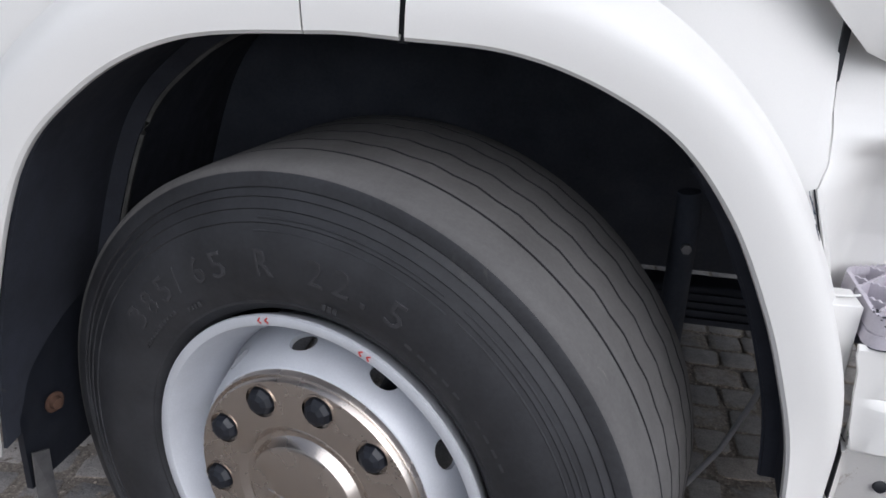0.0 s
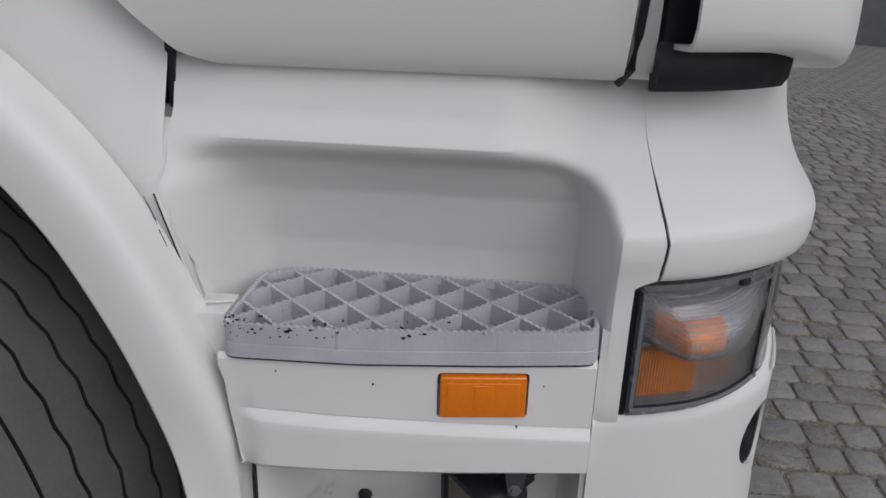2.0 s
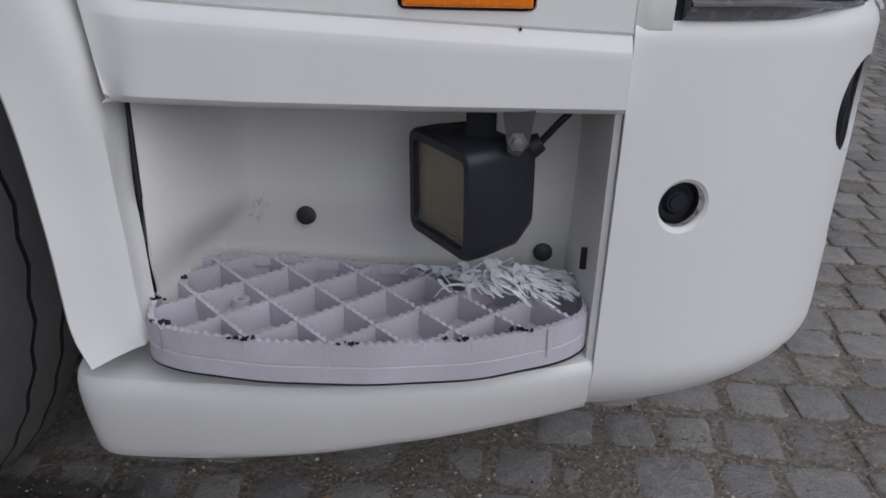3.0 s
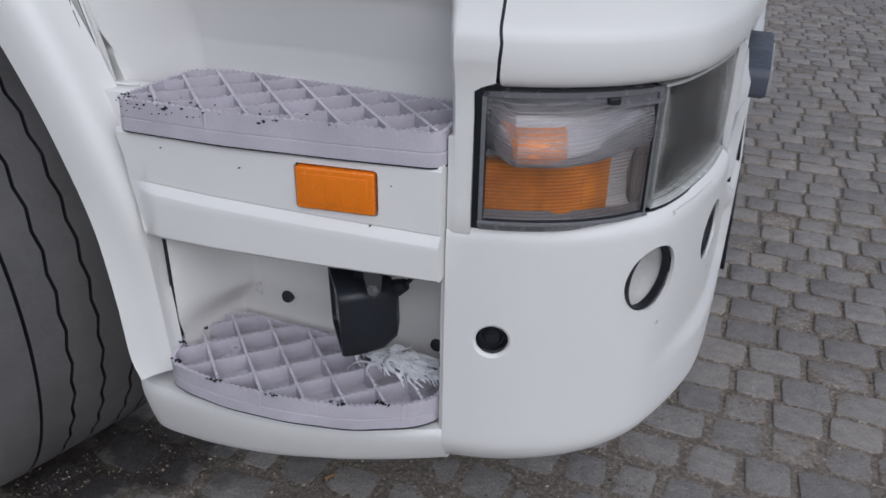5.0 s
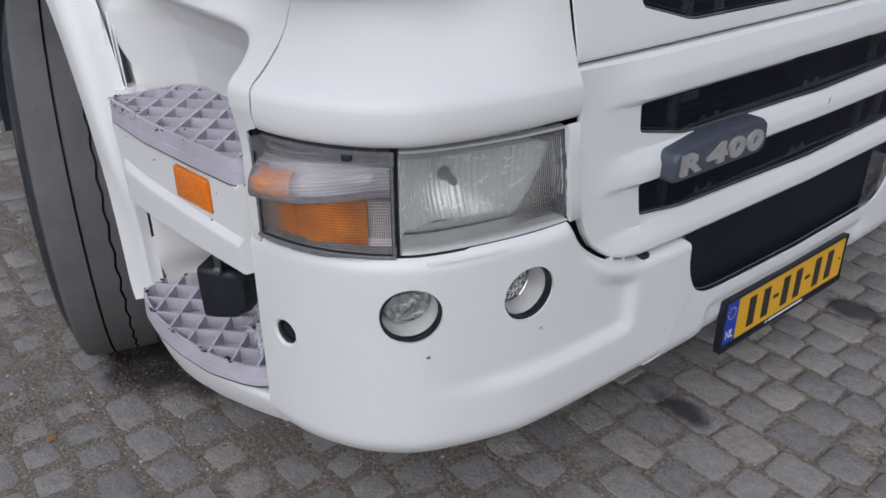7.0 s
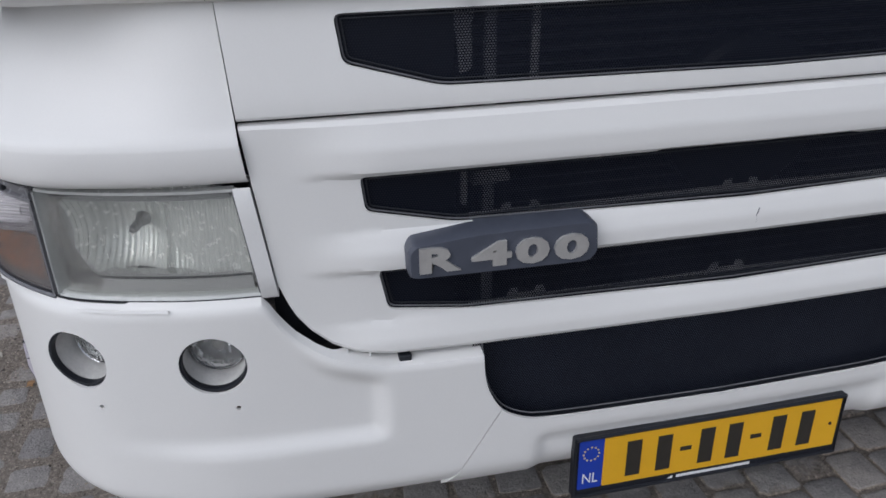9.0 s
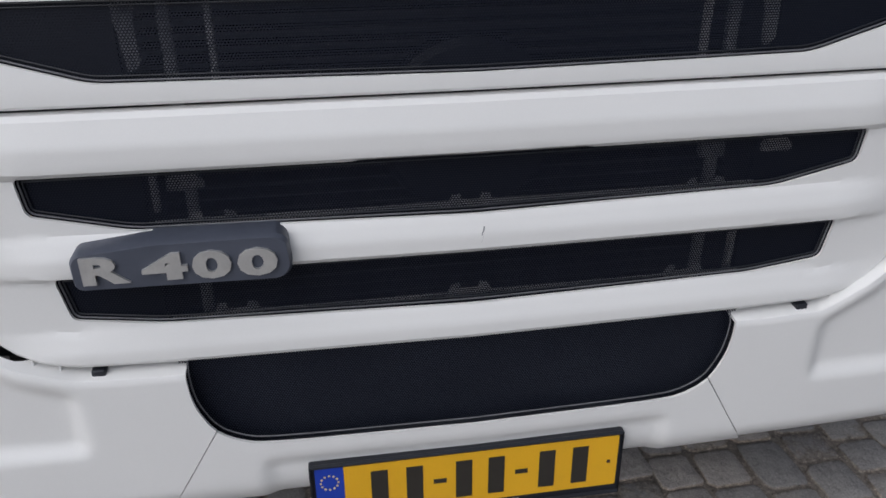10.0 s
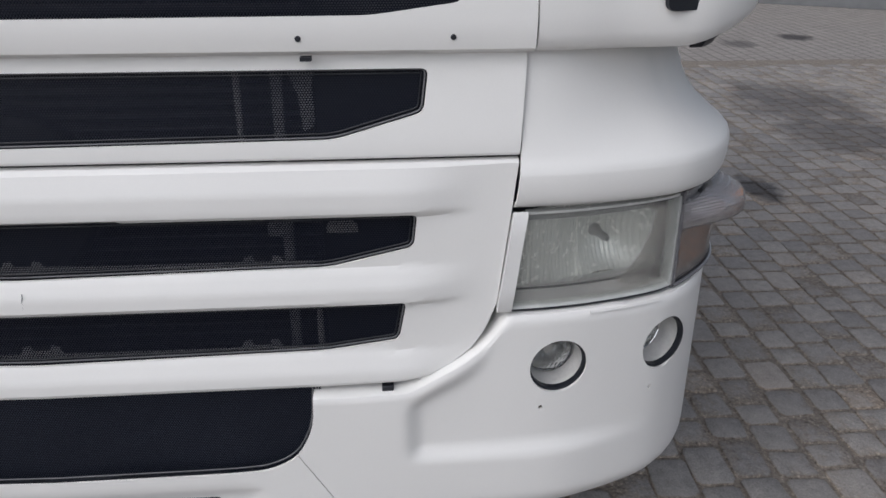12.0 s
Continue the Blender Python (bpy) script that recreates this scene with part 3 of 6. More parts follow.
FOGS = ((0.399, 0.679, 0.0505), (0.197, 0.683, 0.0505))
for side in (0, 1):
    f = flip if side else (lambda b: b)

    def m2(v, side=side):
        return Vector((v.x, 2 * MID - v.y, v.z)) if side else v

    def d2(v, side=side):
        return Vector((v.x, -v.y, v.z)) if side else v
    LIFT[0] = 0.015 if side else 0.0
    bumper = part("bumper_corner", corner_bumper(f), white, truck, "white plastic bumper corner with two round lamp holes")
    cutters = []
    for y, z, r in FOGS:
        i = at_y(y)
        # the lamps look straight ahead; the outer hole is splayed a little
        out = (way(i) * 0.75 + Vector((0.25, 0, 0))).normalized()
        cutters.append(round_cut(m2(surf(i, z)), d2(out), r))
    for y, z in ((0.427, 0.600), (0.220, 0.601)):
        cutters.append(round_cut(m2(surf(at_y(y), z)), d2(way(at_y(y))), 0.0042, 0.03, 10))
    i = at_x(-0.256)
    q = facing(m2(surf(i, 0.608)), d2(way(i)))
    bm = bmesh.new()
    lathe(bm, [(0, 0.03), (0.029, 0.03), (0.0275, -0.0002), (0.0235, -0.003), (0.0205, -0.010), (0.0205, -0.04), (0, -0.04)], q, 32)
    cutters.append(bm)
    gap = slot(INTAKE)
    cut(bumper, *cutters, gap)
    for y, z, r in FOGS:
        i = at_y(y)
        out = d2((way(i) * 0.75 + Vector((0.25, 0, 0))).normalized())
        p = m2(surf(i, z))
        bm = bmesh.new()
        lathe(bm, [(r + 0.0005, -0.014), (r - 0.001, -0.03), (r - 0.004, -0.085), (r - 0.010, -0.09), (r - 0.010, -0.094), (r + 0.006, -0.094), (r + 0.006, -0.03)], facing(p, out), 40)
        tub = part("fog_lamp", bm, surface("fog_tube", (0.70, 0.69, 0.67), 0.5, var=0.2, scale=20) if "fog_tube" not in bpy.data.materials else bpy.data.materials["fog_tube"], bumper, "round fog lamp in a pale sleeve")
        bm = bmesh.new()
        lathe(bm, [(r + 0.0003, -0.007), (r - 0.0035, -0.008), (r - 0.004, -0.018), (r + 0.0003, -0.019)], facing(p, out), 40, True)
        part("rubber_ring", bm, black, tub)
        tilt = facing(p - out * 0.062, out + Vector((0, 0, 0.10)))
        bm = bmesh.new()
        lathe(bm, [(0.008, -0.035), (0.022, -0.03), (0.036, -0.016), (0.042, 0.0), (0.044, 0.002), (0.045, -0.01), (0.03, -0.035), (0.008, -0.04)], tilt, 18, True)
        part("reflector", bm, chrome, tub, angle=8)
        bm = bmesh.new()
        lathe(bm, [(0, 0.010), (0.02, 0.009), (0.034, 0.006), (0.043, 0.001), (0.043, -0.002), (0.03, 0.002), (0, 0.006)], tilt, 36)
        part("lens", bm, lens_round, tub).visible_shadow = False
        bm = bmesh.new()
        lathe(bm, [(0, 0.004), (0.010, 0.002), (0.015, -0.004), (0.014, -0.010), (0.009, -0.02), (0.009, -0.034), (0, -0.034)], tilt, 20)
        part("bulb", bm, chrome, tub)
    # parking sensor on the side of the bumper
    i = at_x(-0.256)
    bm = bmesh.new()
    lathe(bm, [(0, -0.010), (0.008, -0.010), (0.0085, -0.0115), (0.0105, -0.0115), (0.0115, -0.013), (0.014, -0.016), (0.0185, -0.016), (0.0195, -0.010), (0.0225, -0.012), (0.02, -0.035), (0, -0.035)], facing(m2(surf(i, 0.608)), d2(way(i))), 28)
    part("parking_sensor", bm, black, bumper, "round black sensor")

    # ---- lamp cluster: the strip, the headlight, the corner indicator ----
    def low_y(z):
        return table([(0.786, 0.484), (0.957, 0.463)], z)

    def high_y(z):
        return table([(0.785, 0.508), (0.963, 0.486)], z)
    bm = wrap(lambda z: at_y(low_y(z)), lambda z: at_y(high_y(z)), 6, [0.786, 0.79, 0.83, 0.87, 0.91, 0.955, 0.961], lambda i, z, k: -0.006 - (0.004 if k in (0, 6) else 0), 0.02)
    part("trim_strip", f(bm), trim, truck, "narrow white strip beside the headlight", angle=50)
    k0, k1 = at_y(0.185), (lambda z: at_y(low_y(z)))

    def bowl(i, z, k):
        u = (i - at_y(0.185)) / (at_y(0.474) - at_y(0.185))
        v = (z - 0.795) / 0.155
        a = 1 - ((u - 0.33) / 0.36) ** 2 - ((v - 0.52) / 0.85) ** 2
        c = 0.75 * (1 - (u - 0.55) / 0.45) * (1 - ((v - 0.5) / 0.95) ** 2) if u > 0.5 else 0
        return -0.040 - 0.100 * max(a, c, 0) + 0.0006 * math.sin(u * 190)
    bm = wrap(at_y(0.176), k1, 20, [0.775, 0.8, 0.9, 0.965], -0.15, 0.01)
    head = part("headlight", f(bm), dark, truck, "clear glass headlight with a vertically ribbed lens")
    part("reflector", f(wrap(at_y(0.187), k1, 260, [0.797 + 0.150 * k / 26 for k in range(27)], bowl, 0.003)), mirror_bowl, head)
    part("lens", f(wrap(k0, k1, 40, [0.790, 0.793] + [0.80 + 0.150 * k / 10 for k in range(11)] + [0.953, 0.956], lambda i, z, k: -0.018 - (0.004 if z < 0.792 or z > 0.954 else 0) + 0.004 * math.sin(math.pi * min(max((z - 0.79) / 0.166, 0), 1)), 0.004)), lens_clear, head).visible_shadow = False
    part("lens_rim", f(wrap(k0, k1, 40, [0.7875, 0.789, 0.7915], lambda i, z, k: -0.013 - 0.0015 * (k != 1), 0.014)), lens_lip, head, "pale glass lip")
    part("lens_gasket", f(wrap(k0, k1, 40, [0.7845, 0.786, 0.7875], -0.014, 0.014)), black, head)
    part("lens_rim", f(wrap(k0, k1, 40, [0.9535, 0.955, 0.9575], -0.016, 0.014)), lens_lip, head)
    part("inner_frame", f(wrap(lambda z: at_y(low_y(z)) - 0.7, lambda z: at_y(low_y(z)) - 0.25, 2, [0.792, 0.83, 0.87, 0.91, 0.953], -0.0165, 0.022)), surface("frame_grey", (0.075, 0.08, 0.088), 0.15, var=0.2) if "frame_grey" not in bpy.data.materials else bpy.data.materials["frame_grey"], head)
    part("ledge", f(wrap(k0, lambda z: at_y(low_y(z)) - 2, 40, [0.797, 0.799, 0.801], lambda i, z, k: -0.03 - 0.03 * k, 0.003)), chrome, head)
    part("lower_frame", f(wrap(k0, lambda z: at_y(low_y(z)) - 2, 40, [0.793, 0.800, 0.812, 0.8135], lambda i, z, k: (-0.026, -0.030, -0.036, -0.05)[k], 0.003)), clip_grey, head)
    part("frame_line", f(wrap(k0 + 1, lambda z: at_y(low_y(z)) - 2, 40, [0.8136, 0.8146, 0.8156], -0.034, 0.004)), black, head)
    part("upper_frame", f(wrap(k0, lambda z: at_y(low_y(z)) - 2, 40, [0.9365, 0.938, 0.948, 0.955], lambda i, z, k: (-0.05, -0.032, -0.028, -0.026)[k], 0.003)), flange_grey, head)
    for yb in (0.29,):
        bm = bmesh.new()
        q = m2(surf(at_y(yb), 0.874, -0.075))
        lathe(bm, [(0, 0.006), (0.005, 0.004), (0.007, -0.004), (0.007, -0.02), (0.009, -0.03), (0.012, -0.04), (0, -0.04)], facing(q, d2(way(at_y(yb)))), 18)
        part("bulb", bm, steel, head)

    part("lens_side", f(wrap(k0 - 0.3, k0 + 0.5, 2, [0.790, 0.8, 0.87, 0.94, 0.954], lambda i, z, k: -0.0125, 0.05)), lens_edge_glass, head, "ribbed edge of the glass").visible_shadow = False

    a0, a1 = at_x(-0.279), at_y(0.178)
    wide = a1 - a0

    def bulge(i):
        return 1 - ss(a0 + wide * 0.30, a0 + wide * 0.98, i)

    def nose(i, z):
        """How far the side marker stands out, less towards its top."""
        return 0.070 * bulge(i) * min(max((i - a0) / 8.0, 0.05), 1.0) * table([(0.905, 1.0), (0.918, 0.93), (0.930, 0.75), (0.941, 0.46), (0.949, 0.22)], z)

    def stripe(i, mid, half):
        return math.sqrt(max(0.0, 1 - ((i - a0 - wide * mid) / (wide * half)) ** 2))
    def low_edge(z):
        return lambda i: z + 0.009 * bulge(i)
    ind = part("corner_indicator", f(wrap(a0, a1, 24, [0.768, 0.80, 0.9, 0.955], -0.085, 0.008)), lamp_lining, truck, "corner lamp with an amber lower half and a clear upper half")
    part("turn_lens", f(wrap(a0 + 1, a1 - 1, 40, [low_edge(0.787), low_edge(0.789), low_edge(0.80), 0.83, 0.86, 0.884, 0.887], lambda i, z, k: -0.016 - (0.004 if k in (0, 6) else 0) + 0.021 * bulge(i), 0.003)), lens_turn, ind, "clear gridded lens").visible_shadow = False
    part("marker_lens", f(wrap(a0, a1 - 1, 40, [lambda i, v=v: 0.885 - 0.004 * ss(a0 + 4, a1, i) + v * (0.064 - 0.004 * ss(a0 + 4, a1, i)) for v in (-0.01, 0, 0.02, 0.07, 0.2, 0.4, 0.6, 0.8, 0.92, 0.98, 1.0, 1.01)], lambda i, z, k: -0.018 if k in (0, 11) else -0.013 - (0, 0.018, 0.008, 0.002, 0, 0, 0.001, 0.004, 0.008, 0.014, 0.022)[k] + nose(i, z), 0.003)), lens_marker, ind, "clear gridded marker lens").visible_shadow = False
    part("amber_filter", f(wrap(a0 + 1, a0 + wide * 0.78, 44, [low_edge(0.784), low_edge(0.786), low_edge(0.80), 0.83, 0.87, 0.876], lambda i, z, k: -0.030 + 0.021 * bulge(i) + 0.009 * stripe(i, 0.44, 0.13) + 0.004 * stripe(i, 0.16, 0.20) - 0.02 * (k in (0, 5)) - 0.012 * ss(a0 + wide * 0.60, a0 + wide * 0.78, i), 0.003)), amber, ind, "amber filter behind the lens")
    part("turn_reflector", f(wrap(a0 + wide * 0.72, a1 - 1.5, 24, [0.790, 0.80, 0.83, 0.85, 0.876], lambda i, z, k: -0.050 + 0.012 * (abs(k - 2) / 2) ** 2, 0.003)), lamp_lining, ind)
    part("marker_lining", f(wrap(a0 + 2, a1 - 2, 30, [0.888, 0.893, 0.905, 0.922, 0.934], lambda i, z, k: -0.050 + 0.010 * (abs(k - 2) / 2) ** 2 + nose(i, z) * 0.92, 0.003)), lamp_lining, ind)
    part("side_lamp_bulb", f(wrap(a0 + wide * 0.08, a0 + wide * 0.40, 20, [0.889, 0.892, 0.900, 0.914, 0.922, 0.927], lambda i, z, k: nose(i, z) - 0.034 + 0.018 * stripe(i, 0.24, 0.17) * (0.2, 0.75, 1, 1, 0.75, 0.2)[k], 0.006)), amber, ind, "amber side lamp insert")
    part("marker_reflex", f(wrap(a0 + wide * 0.71, a0 + wide * 0.86, 6, [0.910, 0.912, 0.920, 0.922], lambda i, z, k: nose(i, z) - 0.019, 0.004)), print_white, ind, "small white moulded block")
    part("divider", f(wrap(a0 + 1, a1, 24, [0.8805, 0.8825, 0.8845], lambda i, z, k: -0.018 + 0.019 * bulge(i), 0.02)), lens_frame, ind)
    part("rim", f(wrap(a0 - 0.4, a1 + 0.3, 24, [low_edge(0.7805), low_edge(0.7825), low_edge(0.785), low_edge(0.787)], lambda i, z, k: (-0.016, -0.010, -0.010, -0.0135)[k] + 0.021 * bulge(i), 0.02)), lens_frame, ind, "grey moulded lens edge")
    part("rim_line", f(wrap(a0 + 1.2, a1 - 0.6, 24, [low_edge(0.7872), low_edge(0.7880), low_edge(0.7888)], lambda i, z, k: -0.0135 + 0.021 * bulge(i), 0.004)), black, ind)
    part("top_rail", f(wrap(a0 - 0.4, a1 + 0.3, 24, [0.934, 0.936, 0.940, 0.942, 0.948, 0.950, 0.957], lambda i, z, k: (-0.020, -0.012, -0.012, -0.017, -0.017, -0.013, -0.013)[k], 0.02)), lens_frame, ind, "grey top edge with a screw hole")
    part("end_post", f(wrap(a1 - 0.9, a1 - 0.1, 4, [0.780, 0.8, 0.9, 0.957], -0.0125, 0.03)), lens_frame, ind)
    part("end_line", f(wrap(a1 - 1.15, a1 - 0.9, 2, [0.788, 0.8, 0.9, 0.936], -0.0128, 0.004)), black, ind)
    part("gap_seal", f(wrap(a1 - 0.1, a1 + 0.5, 2, [0.768, 0.8, 0.9, 0.957], -0.022, 0.03)), black, ind)
    part("side_frame", f(wrap(a0 - 0.4, a0 + 0.7, 4, [0.786, 0.8, 0.9, 0.956], lambda i, z, k: 0.007, 0.03)), lens_frame, ind, "grey side edge of the lamp")
    part("side_line", f(wrap(a0 + 0.7, a0 + 0.95, 2, [0.795, 0.8, 0.9, 0.934], lambda i, z, k: 0.0062, 0.004)), black, ind)
    part("side_post", f(wrap(a0 - 4, a0 - 0.4, 4, [0.762, 0.8, 0.9, 0.962], lambda i, z, k: -0.007, 0.03)), black, ind, "black rubber edge of the lamp")
    bm = bmesh.new()
    q = surf(at_y(0.128), 0.945, -0.013)
    box(bm, -0.008, 0.008, -0.005, 0.005, -0.012, 0.003, facing(q, way(at_y(0.128))), 0.003)
    part("screw_hole", f(bm), black, ind)
    part("cover_tab", f(wrap(at_y(0.22), at_y(0.35), 10, [0.7755, 0.7775, 0.7795], lambda i, z, k: 0.0012 - 0.001 * k, 0.003)), white, truck, "thin white cover tab under the headlight")

    # ---- the corner panel over the lamps ----
    SEAM_X = [(0.96, -0.262), (1.02, -0.257), (1.063, -0.267), (1.13, -0.283), (1.2, -0.288)]
    PROF = [(0.955, -0.05), (0.962, -0.022), (0.966, -0.006), (0.972, 0.004), (0.982, 0.009), (1.0, 0.012), (1.022, 0.012), (1.032, 0.0085), (1.040, 0.001), (1.048, -0.010), (1.06, -0.025), (1.075, -0.042), (1.09, -0.057), (1.11, -0.073), (1.14, -0.088), (1.18, -0.100), (1.215, -0.108)]
    FORE = [(0.955, -0.06), (0.962, -0.034), (0.966, -0.018), (0.972, -0.008), (0.982, -0.003), (1.0, 0.0), (1.022, 0.0), (1.032, -0.004), (1.045, -0.011), (1.07, -0.019), (1.1, -0.027), (1.15, -0.037), (1.215, -0.048)]

    def corner_off(i, z, k=0):
        y = surf(i, 0).y
        w = ss(0.16, 0.47, y)
        return table(PROF, z) * (1 - w) + table(FORE, z) * w
    def seam(z):
        x = table(SEAM_X, z)
        return at_x(x - table(PROF, z) * way(at_x(x)).x)
    bm = wrap(lambda z: seam(z), lambda z: at_y(table([(0.962, 0.4850), (1.048, 0.4776), (1.2, 0.4668)], z)), 70, [0.957, 0.962, 0.966, 0.969, 0.972, 0.977, 0.983, 0.99, 1.0, 1.01, 1.02, 1.024, 1.028, 1.032, 1.036, 1.04, 1.044, 1.05, 1.06, 1.07, 1.08, 1.09, 1.1, 1.115, 1.13, 1.15, 1.17, 1.19, 1.215], corner_off, 0.005)
    part("corner_panel", f(bm), white, truck, "curved white corner panel above the headlight")
    part("seal", f(wrap(lambda z: seam(z) - 3, lambda z: seam(z) + 2, 3, [0.957 + 0.26 * k / 12 for k in range(13)], lambda i, z, k: corner_off(i, z) - 0.003, 0.006)), black, truck)

    # ---- the header over the grille, its corner shell with a black air duct ----
    def head_low(i):
        p = surf(i, 0)
        return 1.2 + 0.036 * (1 - ss(0.08, 0.24, p.y))
    zs = [lambda i, d=d: head_low(i) + d for d in (0.0, 0.004, 0.012, 0.03, 0.06, 0.1, 0.15, 0.22, 0.3)]
    shell = part("header_corner", f(wrap(at_x(-0.271), at_y(0.459), 50, zs, lambda i, z, k: (-0.085, -0.03, -0.02, -0.014, -0.014, -0.016, -0.02, -0.026, -0.036)[k] + 0.042 * (1 - ss(0.12, 0.36, surf(i, 0).y)), 0.006)), white, truck, "white wind deflector corner over a black duct")
    bm = bmesh.new()
    prism(bm, rounded([(-0.045, -0.016), (0.045, -0.016), (0.05, 0.06), (-0.05, 0.06)], 0.016), -0.002, 0.006, facing(m2(surf(at_y(0.235), 1.274, 0.004)), d2(way(at_y(0.235)))))
    part("duct_mouth", bm, black, shell)
    part("air_duct", f(wrap(at_x(-0.286), at_y(0.15), 30, [1.186, 1.189, 1.20, 1.22, 1.245], lambda i, z, k: (-0.055, -0.035, -0.028, -0.026, -0.03)[k], 0.02)), black, truck, "black plastic air duct tray")
    part("duct_upright", f(wrap(at_x(-0.281), at_y(0.13), 20, [1.2, 1.25, 1.3, 1.4, 1.5, 1.6], -0.036, 0.02)), black, truck)

# ---- grille panel, its openings, hood panel, header ----
G2 = [(0.636, 0.963), (0.642, 0.907), (0.775, 0.877), (MID, 0.870)]
G3 = [(0.655, 0.811), (0.668, 0.742), (0.793, 0.726), (MID, 0.719)]
G1 = [(0.617, 1.181), (0.625, 1.118), (0.757, 1.081), (MID, 1.076)]


PANEL_LOW = [(0.508, 0.80), (0.512, 0.783), (0.52, 0.765), (0.53, 0.743), (0.55, 0.715), (0.578, 0.691), (0.615, 0.675), (0.67, 0.667), (0.8, 0.664), (MID, 0.662)]


def panel_low(i):
    y = surf(i, 0).y
    return table(PANEL_LOW, min(y, 2 * MID - y))


def bars(z, y):
    b = 0.0
    for lo, hi in ((0.655, 0.722), (0.811, 0.873), (0.963, 1.040)):
        t = (z - lo) / (hi - lo)
        if 0 < t < 1:
            b = max(b, ss(-0.10, 0.14, t) * (1 - 0.8 * max(t - 0.52, 0) / 0.48))
    yy = min(y, 2 * MID - y)
    return b * ss(0.53, 0.665, yy)


def panel_off(i, z, k):
    o = -0.012 + 0.015 * bars(z, surf(i, 0).y)
    return o - (0.004 if k in (1, 57) else 0) - (0.016 if k in (0, 58) else 0)


def panel_edge(z):
    return at_y(table([(0.785, 0.510), (0.963, 0.489), (1.048, 0.480)], z))


zs = [lambda i: panel_low(i) + 0.0]
zs += [lambda i, v=v: panel_low(i) + (1.046 - panel_low(i)) * v for v in [0.004 + 0.992 * k / 56 for k in range(57)]]
zs += [1.046]
grille = part("grille_panel", wrap(panel_edge, lambda z: 800 - panel_edge(z), 150, zs, panel_off, 0.005), white, truck, "white grille panel with two long mesh openings")
cut(grille, slot(opening(G2)), slot(opening(G3)))


def hood_off(i, z, k):
    return table([(1.05, -0.018), (1.056, -0.014), (1.07, -0.014), (1.195, -0.036), (1.21, -0.04)], z) - (0.012 if k == 0 else 0)


hood = part("hood_panel", wrap(lambda z: at_y(table([(1.048, 0.480), (1.2, 0.469)], z)), lambda z: 800 - at_y(table([(1.048, 0.480), (1.2, 0.469)], z)), 110, [1.0505, 1.052, 1.056, 1.065, 1.08, 1.1, 1.12, 1.14, 1.16, 1.18, 1.2, 1.21], hood_off, 0.005), white, truck, "white hood panel with a wide mesh opening")
cut(hood, slot(opening(G1)))
header = part("header_panel", wrap(at_y(0.462), 800 - at_y(0.462), 60, [1.2, 1.203, 1.21, 1.23, 1.25, 1.3, 1.4, 1.5], lambda i, z, k: (-0.09, -0.03, -0.016, -0.012, -0.012, -0.016, -0.026, -0.04)[k], 0.006), white, truck, "white header panel above the hood")
G0 = [(0.56, 1.5), (0.57, 1.275), (0.70, 1.258), (MID, 1.256)]
cut(header, slot(opening(G0)))
for y in (0.582, 0.799, 1.282, 1.701, 1.918):
    bm = bmesh.new()
    lathe(bm, [(0, 0.0012), (0.0042, 0.0008), (0.0046, -0.003), (0, -0.003)], facing(surf(at_y(y), 1.228, -0.012), (1, 0, 0)), 10)
    part("screw_cap", bm, black, header)
for y in (0.79, 1.71):
    bm = bmesh.new()
    box(bm, -0.010, 0.004, y - 0.008, y + 0.008, 1.1975, 1.2032)
    part("stop_pad", bm, black, header)


def mesh_sheet(half, off, grow=0.012):
    top, low = max(p[1] for p in half) + grow, min(p[1] for p in half) - grow
    y0 = half[0][0] - grow
    return wrap(at_y(y0), 800 - at_y(y0), 60, [low + (top - low) * k / 3 for k in range(4)], off, 0)


part("mesh_insert", mesh_sheet(G2, -0.022), mesh_black, grille, "black perforated mesh")
part("mesh_insert", mesh_sheet(G3, -0.022), mesh_black, grille, "black perforated mesh")
part("mesh_insert", mesh_sheet(G1, lambda i, z, k: hood_off(i, z, 5) - 0.010), mesh_black, hood, "black perforated mesh")
part("mesh_insert", mesh_sheet(G0, -0.03), mesh_black, header, "black perforated mesh")


def inset(poly, d):
    """The polygon drawn in by d."""
    out = []
    n = len(poly)
    area = sum(poly[k - 1][0] * poly[k][1] - poly[k][0] * poly[k - 1][1] for k in range(n))
    sign = 1 if area > 0 else -1
    for k in range(n):
        t = (Vector(poly[(k + 1) % n]) - Vector(poly[k - 1])).normalized()
        out.append((poly[k][0] - t.y * d * sign, poly[k][1] + t.x * d * sign))
    return out


def edging(poly, off, width=0.0028, d=0.0024):
    """A thin raised edge round an opening."""
    bm = bmesh.new()
    fine = []
    pts = inset(poly, d)
    for a, b in zip(pts, pts[1:] + pts[:1]):
        n = max(1, int(math.hypot(b[0] - a[0], b[1] - a[1]) / 0.05))
        fine += [(a[0] + (b[0] - a[0]) * k / n, a[1] + (b[1] - a[1]) * k / n) for k in range(n)]
    ring = [surf(at_y(min(max(y, 0.46), 2.04)), z, off(y, z)) for y, z in fine]
    tube(bm, ring + [ring[0]], width * 0.5, 6, False)
    return bm


for owner, half, fo in ((grille, G2, lambda y, z: -0.0195), (grille, G3, lambda y, z: -0.0195), (hood, G1, lambda y, z: hood_off(400, z, 5) - 0.0075)):
    part("mesh_edge", edging(opening(half), fo), mesh_lip, owner, "thin grey edge of the mesh")
    part("mesh_fold", edging(opening(half), fo, 0.0025, 0.008), black, owner)
